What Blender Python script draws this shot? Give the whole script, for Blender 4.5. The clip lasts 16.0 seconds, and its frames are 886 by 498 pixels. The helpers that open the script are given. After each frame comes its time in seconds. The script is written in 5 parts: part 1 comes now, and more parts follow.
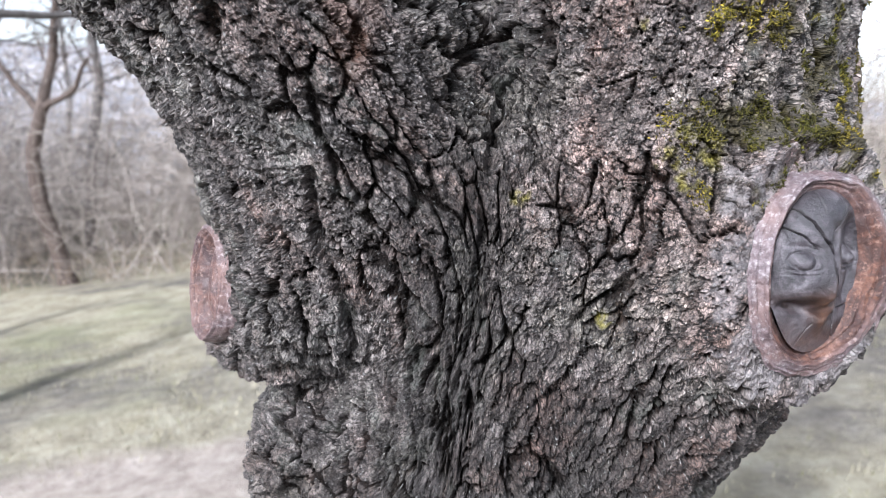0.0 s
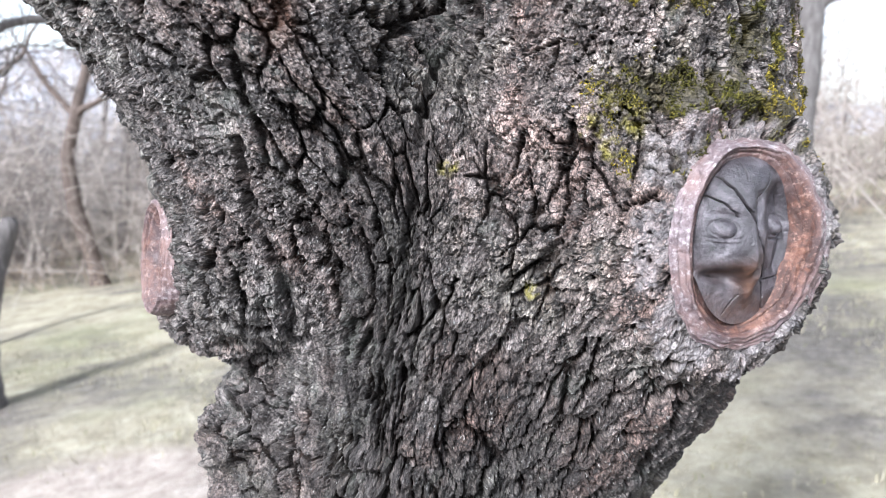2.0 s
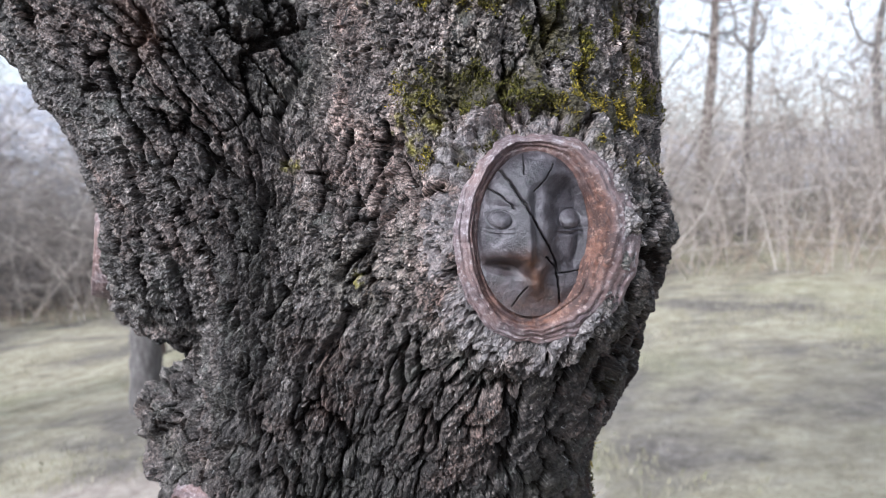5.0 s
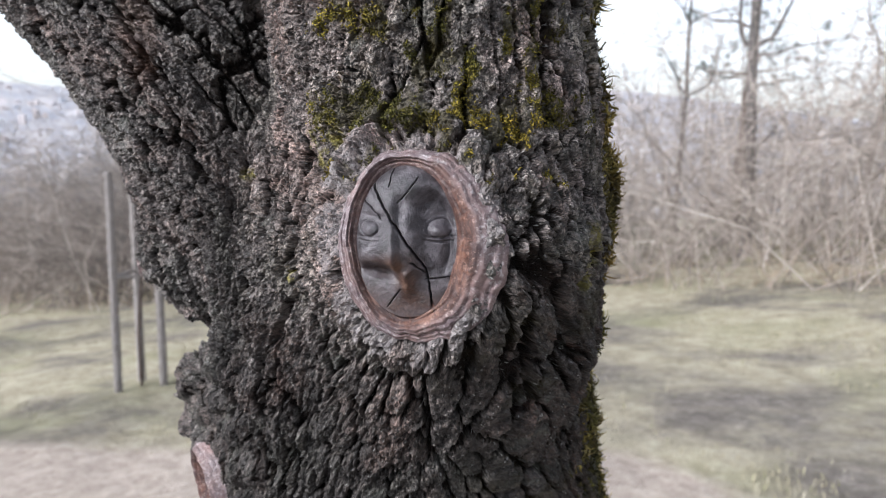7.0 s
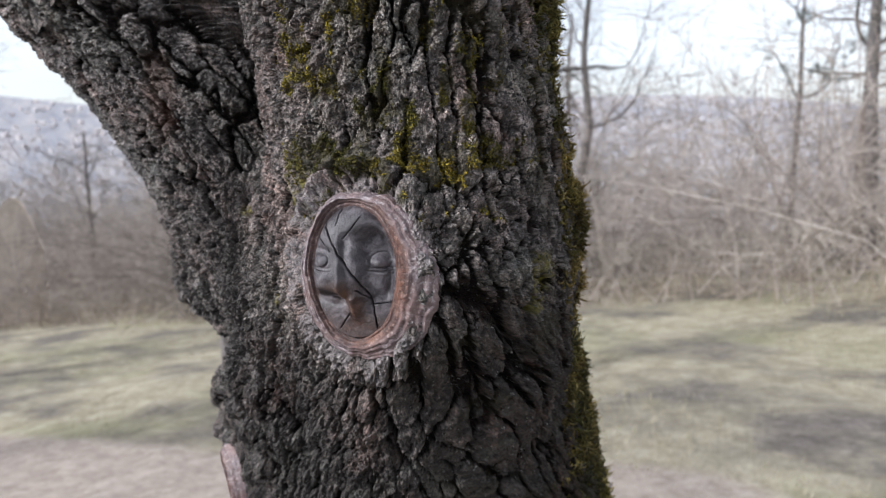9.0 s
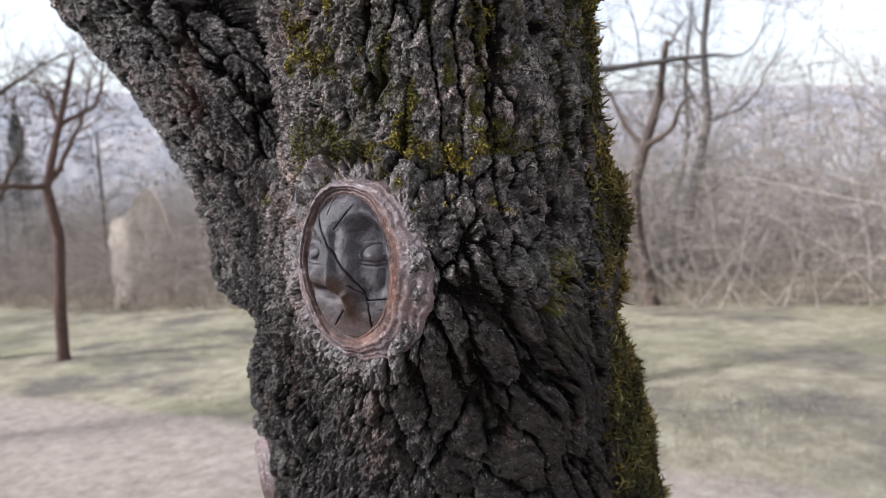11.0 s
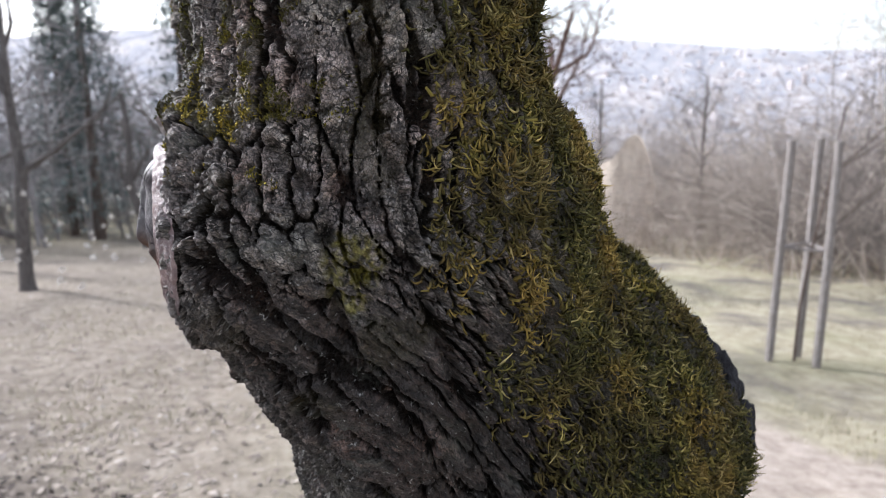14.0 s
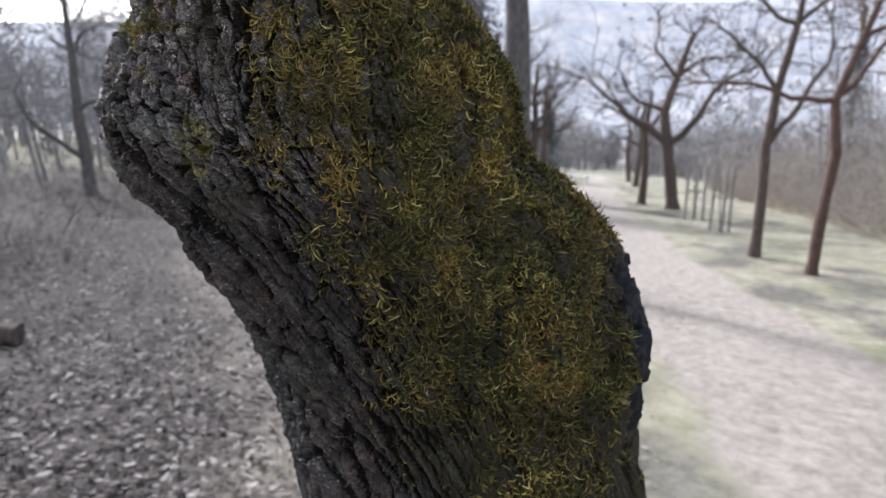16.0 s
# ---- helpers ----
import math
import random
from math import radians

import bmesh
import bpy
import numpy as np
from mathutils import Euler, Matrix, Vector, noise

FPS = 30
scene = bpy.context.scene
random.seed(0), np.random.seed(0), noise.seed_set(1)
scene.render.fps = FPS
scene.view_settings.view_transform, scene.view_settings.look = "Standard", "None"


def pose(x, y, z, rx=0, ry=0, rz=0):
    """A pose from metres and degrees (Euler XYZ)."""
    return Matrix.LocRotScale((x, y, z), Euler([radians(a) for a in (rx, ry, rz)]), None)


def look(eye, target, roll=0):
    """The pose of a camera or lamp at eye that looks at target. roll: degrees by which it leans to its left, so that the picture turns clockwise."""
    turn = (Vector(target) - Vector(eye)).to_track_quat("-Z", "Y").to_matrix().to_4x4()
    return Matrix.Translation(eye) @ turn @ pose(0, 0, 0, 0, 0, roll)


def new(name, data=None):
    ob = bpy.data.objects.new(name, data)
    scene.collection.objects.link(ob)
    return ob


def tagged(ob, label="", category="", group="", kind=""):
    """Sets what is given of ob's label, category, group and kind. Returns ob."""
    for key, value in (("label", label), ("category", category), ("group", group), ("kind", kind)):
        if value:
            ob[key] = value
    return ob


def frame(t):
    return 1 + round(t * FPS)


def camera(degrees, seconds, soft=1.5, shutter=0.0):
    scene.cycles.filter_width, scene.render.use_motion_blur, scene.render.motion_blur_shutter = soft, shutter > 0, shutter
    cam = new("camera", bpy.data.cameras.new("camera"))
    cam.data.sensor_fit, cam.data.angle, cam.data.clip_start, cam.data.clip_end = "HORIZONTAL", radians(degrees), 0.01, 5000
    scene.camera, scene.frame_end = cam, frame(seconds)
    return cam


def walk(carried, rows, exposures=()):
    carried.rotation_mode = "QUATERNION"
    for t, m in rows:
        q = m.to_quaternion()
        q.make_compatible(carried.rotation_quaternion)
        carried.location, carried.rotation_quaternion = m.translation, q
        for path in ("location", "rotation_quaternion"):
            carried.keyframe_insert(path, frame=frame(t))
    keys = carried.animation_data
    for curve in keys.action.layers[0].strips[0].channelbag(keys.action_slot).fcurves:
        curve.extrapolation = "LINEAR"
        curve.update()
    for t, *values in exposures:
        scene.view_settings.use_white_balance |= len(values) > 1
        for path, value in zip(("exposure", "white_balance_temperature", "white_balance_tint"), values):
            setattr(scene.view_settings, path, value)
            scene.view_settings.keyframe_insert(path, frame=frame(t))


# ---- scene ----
cam = camera(63.8, 16.0, soft=1.0)
METRES, EYE, TILT, LEAN, TURN = 1.4, 1.5, -11.0, -1.5, 0.0
ROWS = [
    (0.0, 0.0, 0.0, 0.0, 0.0, 0.0, -0.0),
    (0.5, 0.0095, -0.0001, -0.0051, 0.89, 0.08, -0.29),
    (1.0, 0.0148, -0.0018, -0.0064, 0.6, 0.09, -0.33),
    (1.5, 0.0246, -0.0013, -0.0095, 1.42, 0.28, -0.24),
    (2.0, 0.04, 0.0005, -0.0137, 2.34, 0.41, -0.37),
    (2.5, 0.0606, -0.0019, -0.0178, 4.35, 1.1, -0.84),
    (3.0, 0.0815, -0.009, -0.0185, 5.42, 1.53, -1.29),
    (3.5, 0.1022, -0.0126, -0.0202, 6.94, 1.87, -1.26),
    (4.0, 0.1245, -0.0134, -0.0238, 9.66, 2.26, -1.53),
    (4.5, 0.153, -0.0068, -0.0266, 12.08, 2.26, -1.99),
    (5.0, 0.1731, 0.0008, -0.0274, 14.58, 2.66, -2.41),
    (7.5, 0.3268, 0.0239, -0.0099, 33.2, 0.56, -5.34),
    (8.0, 0.351, 0.0192, -0.0054, 35.23, 0.52, -5.31),
    (8.5, 0.366, 0.0239, -0.0031, 36.93, 1.04, -5.16),
    (11.0, 0.3911, 0.0845, 0.0026, 47.24, 0.09, -6.25),
    (11.5, 0.3787, 0.1231, -0.0006, 51.33, -1.08, -7.33),
    (12.0, 0.3897, 0.1762, 0.0071, 55.84, -2.44, -7.79),
    (12.5, 0.4082, 0.2203, 0.0321, 63.08, -4.35, -8.37),
    (13.0, 0.4045, 0.2618, 0.0352, 70.42, -7.45, -8.84),
    (13.5, 0.4227, 0.3111, 0.0427, 77.44, -8.38, -9.05),
    (14.0, 0.4613, 0.3566, 0.0574, 86.14, -9.93, -10.48),
    (14.5, 0.4803, 0.3983, 0.064, 91.51, -11.93, -11.28),
    (15.0, 0.5002, 0.4531, 0.0676, 97.11, -13.46, -11.25),
    (15.5, 0.5168, 0.526, 0.0751, 103.03, -15.44, -11.81),
    (16.0, 0.5067, 0.5862, 0.0769, 109.13, -16.88, -11.18),
]
walk(cam, [(t, pose(0, 0, EYE, TILT, LEAN, TURN) @ pose(METRES * x, METRES * y, METRES * z, 90 + pitch, roll, yaw)) for t, x, y, z, yaw, pitch, roll in ROWS],
     exposures=[(0.0, 1.52, 5850, 11), (1.5, 1.52, 5850, 11), (2.0, 1.86, 5850, 10), (3.0, 1.9, 5800, 10), (3.5, 1.58, 5800, 10), (5.0, 1.25, 5800, 10), (7.5, 1.16, 6150, 11), (8.2, 0.99, 6150, 11), (11.0, 1.03, 6200, 12), (12.0, 1.22, 6300, 13), (13.0, 1.4, 6250, 13), (14.0, 1.5, 6150, 12), (16.0, 1.36, 5900, 10)])
cam.data.dof.use_dof, cam.data.dof.focus_distance, cam.data.dof.aperture_fstop = True, 0.39, 11.5

# ---- light ----
SUN_YAW, SUN_UP = 150.0, 32.0
world = bpy.data.worlds.new("sky")
scene.world = world
world.use_nodes = True
wn = world.node_tree
sky = wn.nodes.new("ShaderNodeTexSky")
sky.sky_type, sky.sun_disc = "NISHITA", False
sky.sun_elevation, sky.sun_rotation = radians(SUN_UP), radians(-SUN_YAW)
sky.air_density, sky.dust_density, sky.ozone_density = 1.0, 1.5, 1.4
haze = wn.nodes.new("ShaderNodeHueSaturation")
haze.inputs["Saturation"].default_value = 0.30
wn.links.new(sky.outputs[0], haze.inputs["Color"])
wn.links.new(haze.outputs[0], wn.nodes["Background"].inputs[0])
wn.nodes["Background"].inputs[1].default_value = 0.124
sun_data = bpy.data.lights.new("sun", "SUN")
sun_data.energy, sun_data.angle, sun_data.color = 2.3, radians(9), (1.0, 0.985, 0.98)
sun = new("sun", sun_data)
sun_from = Vector((-math.sin(radians(SUN_YAW)) * math.cos(radians(SUN_UP)), math.cos(radians(SUN_YAW)) * math.cos(radians(SUN_UP)), math.sin(radians(SUN_UP))))
sun.matrix_world = look(sun_from * 50, (0, 0, 0))

# ---- materials ----
class Nodes:
    """Short hand for building a procedural material."""
    def __init__(self, name, rough=0.85, metal=0.0, spec=0.3):
        self.m = bpy.data.materials.new(name)
        self.m.use_nodes = True
        self.t = self.m.node_tree
        self.b = self.t.nodes["Principled BSDF"]
        self.b.inputs["Roughness"].default_value = rough
        self.b.inputs["Metallic"].default_value = metal
        self.b.inputs["Specular IOR Level"].default_value = spec
        self.co = self.t.nodes.new("ShaderNodeTexCoord").outputs["Object"]

    def link(self, a, b):
        self.t.links.new(a, b)

    def stretch(self, sx, sy, sz):
        n = self.t.nodes.new("ShaderNodeMapping")
        n.inputs["Scale"].default_value = (sx, sy, sz)
        self.link(self.co, n.inputs["Vector"])
        return n.outputs[0]

    def noise(self, scale, detail=6, rough=0.6, co=None, distort=0.0):
        n = self.t.nodes.new("ShaderNodeTexNoise")
        n.inputs["Scale"].default_value, n.inputs["Detail"].default_value = scale, detail
        n.inputs["Roughness"].default_value, n.inputs["Distortion"].default_value = rough, distort
        self.link(co or self.co, n.inputs["Vector"])
        return n.outputs["Fac"]

    def voronoi(self, scale, feature="F1", co=None):
        n = self.t.nodes.new("ShaderNodeTexVoronoi")
        n.feature = feature
        n.inputs["Scale"].default_value = scale
        self.link(co or self.co, n.inputs["Vector"])
        return n.outputs["Distance"]

    def warped(self, scale, amount, co):
        """Coordinates shaken by a noise, so that cells and lines lose their regular shape."""
        n = self.t.nodes.new("ShaderNodeTexNoise")
        n.inputs["Scale"].default_value, n.inputs["Detail"].default_value = scale, 4
        self.link(self.co, n.inputs["Vector"])
        m = self.t.nodes.new("ShaderNodeVectorMath")
        m.operation = "MULTIPLY_ADD"
        m.inputs[1].default_value = (amount, amount, amount)
        self.link(n.outputs["Color"], m.inputs[0])
        self.link(co, m.inputs[2])
        return m.outputs[0]

    def ramp(self, fac, *stops):
        n = self.t.nodes.new("ShaderNodeValToRGB")
        e = n.color_ramp.elements
        while len(e) < len(stops):
            e.new(0.5)
        for el, (p, c) in zip(e, stops):
            el.position, el.color = p, (*c, 1) if len(c) == 3 else c
        self.link(fac, n.inputs["Fac"])
        return n.outputs["Color"]

    def mix(self, fac, a, b, mode="MIX"):
        n = self.t.nodes.new("ShaderNodeMix")
        n.data_type, n.blend_type = "RGBA", mode
        for sock, v in ((n.inputs[0], fac), (n.inputs[6], a), (n.inputs[7], b)):
            if isinstance(v, (int, float)):
                sock.default_value = v
            elif isinstance(v, tuple):
                sock.default_value = (*v, 1)
            else:
                self.link(v, sock)
        return n.outputs[2]

    def attr(self, name):
        n = self.t.nodes.new("ShaderNodeAttribute")
        n.attribute_name = name
        return n.outputs["Fac"]

    def vector(self, name):
        n = self.t.nodes.new("ShaderNodeAttribute")
        n.attribute_name = name
        return n.outputs["Vector"]

    def island(self):
        return self.t.nodes.new("ShaderNodeNewGeometry").outputs["Random Per Island"]

    def bump(self, height, dist, strength=1.0, chain=None):
        n = self.t.nodes.new("ShaderNodeBump")
        n.inputs["Distance"].default_value, n.inputs["Strength"].default_value = dist, strength
        self.link(height, n.inputs["Height"])
        if chain:
            self.link(chain, n.inputs["Normal"])
        self.link(n.outputs[0], self.b.inputs["Normal"])
        return n.outputs[0]

    def color(self, c):
        if isinstance(c, tuple):
            self.b.inputs["Base Color"].default_value = (*c, 1)
        else:
            self.link(c, self.b.inputs["Base Color"])
        return self.m


def bark_material():
    n = Nodes("furrowed_bark", 0.62, spec=0.45)
    n.co = n.vector("grain")
    # plates and crumbs along the grain, their outlines shaken
    plates = n.voronoi(1.0, "DISTANCE_TO_EDGE", n.warped(230, 1.3, n.stretch(112, 112, 118)))
    scales = n.voronoi(1.0, "DISTANCE_TO_EDGE", n.warped(420, 1.2, n.stretch(230, 230, 280)))
    crumbs = n.voronoi(1.0, "DISTANCE_TO_EDGE", n.warped(500, 0.8, n.stretch(520, 520, 420)))
    open_ = n.noise(55, 4, 0.6)
    co = n.stretch(1, 1, 0.55)
    flakes = n.ramp(n.noise(130, 8, 0.62, n.stretch(1, 1, 0.95), 0.5), (0.36, (0, 0, 0)), (0.375, (0.25, 0.25, 0.25)), (0.445, (0.3, 0.3, 0.3)), (0.46, (0.5, 0.5, 0.5)), (0.525, (0.55, 0.55, 0.55)), (0.54, (0.8, 0.8, 0.8)), (0.61, (0.82, 0.82, 0.82)), (0.625, (1, 1, 1)))
    fibre = n.noise(260, 6, 0.7, n.stretch(1, 1, 0.45))
    old = n.ramp(n.noise(85, 7, 0.68, co), (0.30, (0.066, 0.059, 0.056)), (0.45, (0.165, 0.150, 0.144)), (0.58, (0.255, 0.235, 0.227)), (0.72, (0.36, 0.335, 0.325)))
    # inner bark's dark brown, deepened to put the furrows' shade into colour
    inner_shade = n.ramp(n.noise(60, 6, 0.7, co), (0.3, (0.012, 0.010, 0.009)), (0.5, (0.030, 0.025, 0.023)), (0.72, (0.070, 0.056, 0.050)))
    base = n.mix(n.ramp(n.mix(0.25, n.attr("layer"), n.noise(160, 5, 0.7), "OVERLAY"), (0.30, (0, 0, 0)), (0.50, (1, 1, 1))), inner_shade, old)
    tone = n.ramp(n.attr("plate"), (0.15, (0.62, 0.60, 0.595)), (0.5, (0.95, 0.93, 0.92)), (0.85, (1.32, 1.30, 1.28)))
    c = n.mix(1.0, base, tone, "MULTIPLY")
    c = n.mix(1.0, c, n.ramp(fibre, (0.3, (0.70, 0.685, 0.675)), (0.5, (1.0, 0.99, 0.98)), (0.68, (1.25, 1.235, 1.22))), "MULTIPLY")
    c = n.mix(1.0, c, n.ramp(flakes, (0.0, (0.34, 0.332, 0.328)), (0.5, (0.98, 0.965, 0.955)), (1.0, (1.45, 1.43, 1.41))), "MULTIPLY")
    # paler bark by the knot; sky sheen painted on the upper side
    c = n.mix(n.attr("pale"), c, n.mix(1.0, c, (1.5, 1.42, 1.39), "MULTIPLY"))
    # shade of the low front and the joint's crease, as darker colour
    c = n.mix(n.attr("front_shade"), c, n.mix(1.0, c, (0.52, 0.51, 0.505), "MULTIPLY"))
    # pinkish inner bark where flakes have come away
    c = n.mix(n.ramp(n.noise(30, 5, 0.6, co), (0.50, (0, 0, 0)), (0.68, (0.55, 0.55, 0.55))), c, n.mix(1.0, c, (1.18, 0.95, 0.87), "MULTIPLY"))
    tint = n.noise(15, 4, 0.6)
    c = n.mix(n.ramp(tint, (0.36, (0.7, 0.7, 0.7)), (0.50, (0, 0, 0))), c, n.mix(1.0, c, (0.88, 0.96, 0.88), "MULTIPLY"))
    c = n.mix(n.ramp(tint, (0.54, (0, 0, 0)), (0.66, (0.8, 0.8, 0.8))), c, n.mix(1.0, c, (1.16, 0.98, 0.92), "MULTIPLY"))
    # upper side brightened in the colour, as sheen from the sky
    c = n.mix(n.attr("sky_sheen"), c, n.mix(1.0, c, n.ramp(n.noise(110, 6, 0.7), (0.3, (0.75, 0.735, 0.735)), (0.5, (1.35, 1.33, 1.33)), (0.66, (2.3, 2.3, 2.28))), "MULTIPLY"))
    # reddish bark low on the side, its shaded darkness put into the colour
    c = n.mix(n.attr("side_shade"), c, n.mix(1.0, c, n.ramp(n.noise(45, 5, 0.65), (0.35, (0.28, 0.26, 0.255)), (0.55, (0.45, 0.40, 0.38)), (0.7, (0.85, 0.62, 0.55))), "MULTIPLY"))
    # cracks, painted near black as the shade the bump cannot cast
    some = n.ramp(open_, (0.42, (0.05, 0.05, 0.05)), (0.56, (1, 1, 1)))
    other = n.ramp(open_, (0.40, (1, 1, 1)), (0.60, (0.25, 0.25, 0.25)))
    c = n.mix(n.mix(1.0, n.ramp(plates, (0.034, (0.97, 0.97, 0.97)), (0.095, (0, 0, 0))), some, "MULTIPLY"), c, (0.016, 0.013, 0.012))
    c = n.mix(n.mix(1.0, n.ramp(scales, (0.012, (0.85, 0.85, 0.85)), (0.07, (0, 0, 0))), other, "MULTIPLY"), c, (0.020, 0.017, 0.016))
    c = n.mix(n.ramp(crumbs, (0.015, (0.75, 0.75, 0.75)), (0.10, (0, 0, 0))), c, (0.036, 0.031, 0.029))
    # pale crust lichen in small specks and thin greyish films
    c = n.mix(n.ramp(n.noise(520, 3, 0.6), (0.63, (0, 0, 0)), (0.70, (0.75, 0.75, 0.75))), c, (0.46, 0.45, 0.43))
    c = n.mix(n.ramp(n.noise(34, 5, 0.65), (0.56, (0, 0, 0)), (0.72, (0.38, 0.38, 0.38))), c, (0.215, 0.225, 0.195))
    # weathered crust round the knot
    c = n.mix(n.attr("crust"), c, n.ramp(n.noise(210, 6, 0.7), (0.3, (0.15, 0.128, 0.125)), (0.5, (0.36, 0.325, 0.325)), (0.7, (0.56, 0.52, 0.52))))
    # green film and yellow lichen by their own growth masks
    c = n.mix(n.attr("film"), c, n.ramp(n.noise(300, 4, 0.7), (0.3, (0.020, 0.017, 0.008)), (0.55, (0.060, 0.050, 0.019)), (0.75, (0.13, 0.108, 0.035))))
    c = n.mix(n.attr("lichen"), c, n.ramp(n.noise(500, 3, 0.7), (0.3, (0.20, 0.17, 0.03)), (0.7, (0.48, 0.42, 0.08))))
    c = n.mix(n.attr("raw"), c, n.ramp(n.noise(60, 5, 0.7, n.stretch(1, 1, 0.25)), (0.3, (0.11, 0.06, 0.045)), (0.5, (0.22, 0.12, 0.085)), (0.7, (0.33, 0.26, 0.24))))
    n.link(n.ramp(n.attr("layer"), (0.28, (0.05, 0.05, 0.05)), (0.52, (0.45, 0.45, 0.45))), n.b.inputs["Specular IOR Level"])
    b = n.bump(n.ramp(plates, (0.0, (0, 0, 0)), (0.07, (1, 1, 1))), 0.0012, 0.8)
    b = n.bump(flakes, 0.0022, 1.0, b)
    b = n.bump(n.ramp(scales, (0.0, (0, 0, 0)), (0.09, (1, 1, 1))), 0.0010, 0.9, b)
    b = n.bump(n.ramp(crumbs, (0.0, (0, 0, 0)), (0.2, (1, 1, 1))), 0.0005, 1.0, b)
    b = n.bump(fibre, 0.0007, 1.0, b)
    n.bump(n.noise(650, 4, 0.65), 0.0007, 1.0, b)
    return n.color(c)


def plain_bark(name, dark, mid, light, scale=9.0):
    n = Nodes(name, 0.92, spec=0.2)
    co = n.stretch(1, 1, 0.25)
    v = n.noise(scale * 4, 7, 0.7, co)
    c = n.ramp(v, (0.3, dark), (0.52, mid), (0.74, light))
    c = n.mix(n.ramp(n.noise(scale * 0.25, 4, 0.6), (0.45, (0, 0, 0)), (0.7, (0.7, 0.7, 0.7))), c, mid)
    n.bump(v, 0.02, 0.8)
    return n.color(c)


def moss_material(name, old, *stops):
    n = Nodes(name, 0.8, spec=0.25)
    c = n.ramp(n.island(), *stops)
    c = n.mix(n.ramp(n.noise(45, 4, 0.6), (0.42, (0, 0, 0)), (0.62, (0.45, 0.45, 0.45))), c, (0.055, 0.05, 0.018))
    c = n.mix(n.ramp(n.noise(18, 3, 0.5), (0.42, (0, 0, 0)), (0.58, (old, old, old))), c, (0.20, 0.128, 0.045))
    c = n.mix(1.0, c, n.ramp(n.noise(13, 4, 0.6), (0.36, (0.40, 0.44, 0.38)), (0.5, (0.95, 0.94, 0.88)), (0.62, (1.6, 1.45, 1.1))), "MULTIPLY")
    # old shoots are brown at the base and fresh at the tip
    c = n.mix(n.ramp(n.attr("tip"), (0.05, (1, 1, 1)), (0.55, (0, 0, 0))), c, (0.06, 0.046, 0.02))
    return n.color(c)


def callus_material():
    n = Nodes("callus_wood", 0.42, spec=0.5)
    rings = n.noise(75, 8, 0.72, None, 1.2)
    warm = n.ramp(rings, (0.30, (0.025, 0.012, 0.010)), (0.45, (0.060, 0.028, 0.022)), (0.60, (0.165, 0.074, 0.048)), (0.78, (0.42, 0.26, 0.19)))
    grey = n.ramp(n.noise(190, 7, 0.72), (0.3, (0.060, 0.042, 0.046)), (0.5, (0.145, 0.108, 0.114)), (0.70, (0.34, 0.295, 0.30)))
    grey = n.mix(n.ramp(n.noise(40, 5, 0.6), (0.42, (0, 0, 0)), (0.62, (0.7, 0.7, 0.7))), grey, (0.24, 0.155, 0.14))
    c = n.mix(n.attr("grey"), warm, grey)
    c = n.mix(n.ramp(n.attr("groove"), (0.1, (0, 0, 0)), (1.0, (0.75, 0.75, 0.75))), c, (0.045, 0.021, 0.020))
    # white crust
    c = n.mix(n.ramp(n.noise(330, 5, 0.7), (0.54, (0, 0, 0)), (0.66, (0.55, 0.55, 0.55))), c, n.mix(n.attr("grey"), (0.42, 0.25, 0.19), (0.56, 0.53, 0.53)))
    c = n.mix(n.ramp(n.noise(90, 6, 0.7), (0.55, (0, 0, 0)), (0.75, (0.5, 0.5, 0.5))), c, (0.09, 0.05, 0.045))
    b = n.bump(n.noise(420, 7, 0.7), 0.0011, 1.0)
    n.bump(n.noise(120, 4, 0.6), 0.002, 0.6, b)
    return n.color(c)


def heartwood_material():
    n = Nodes("weathered_heartwood", 0.33, spec=0.6)
    grain = n.noise(70, 7, 0.7, None, 0.6)
    c = n.ramp(grain, (0.30, (0.012, 0.010, 0.012)), (0.46, (0.046, 0.040, 0.045)), (0.66, (0.165, 0.148, 0.160)))
    c = n.mix(n.attr("stain"), c, n.ramp(n.noise(120, 5, 0.7), (0.3, (0.028, 0.014, 0.010)), (0.55, (0.10, 0.048, 0.030)), (0.8, (0.25, 0.135, 0.08))))
    c = n.mix(n.attr("crack"), c, (0.012, 0.010, 0.009))
    c = n.mix(n.ramp(n.noise(260, 6, 0.8), (0.33, (0.7, 0.7, 0.7)), (0.5, (0, 0, 0))), c, (0.018, 0.016, 0.016))
    b = n.bump(n.noise(500, 6, 0.7), 0.0009, 1.0)
    n.bump(n.noise(110, 4, 0.6, None, 1.5), 0.0012, 0.6, b)
    return n.color(c)


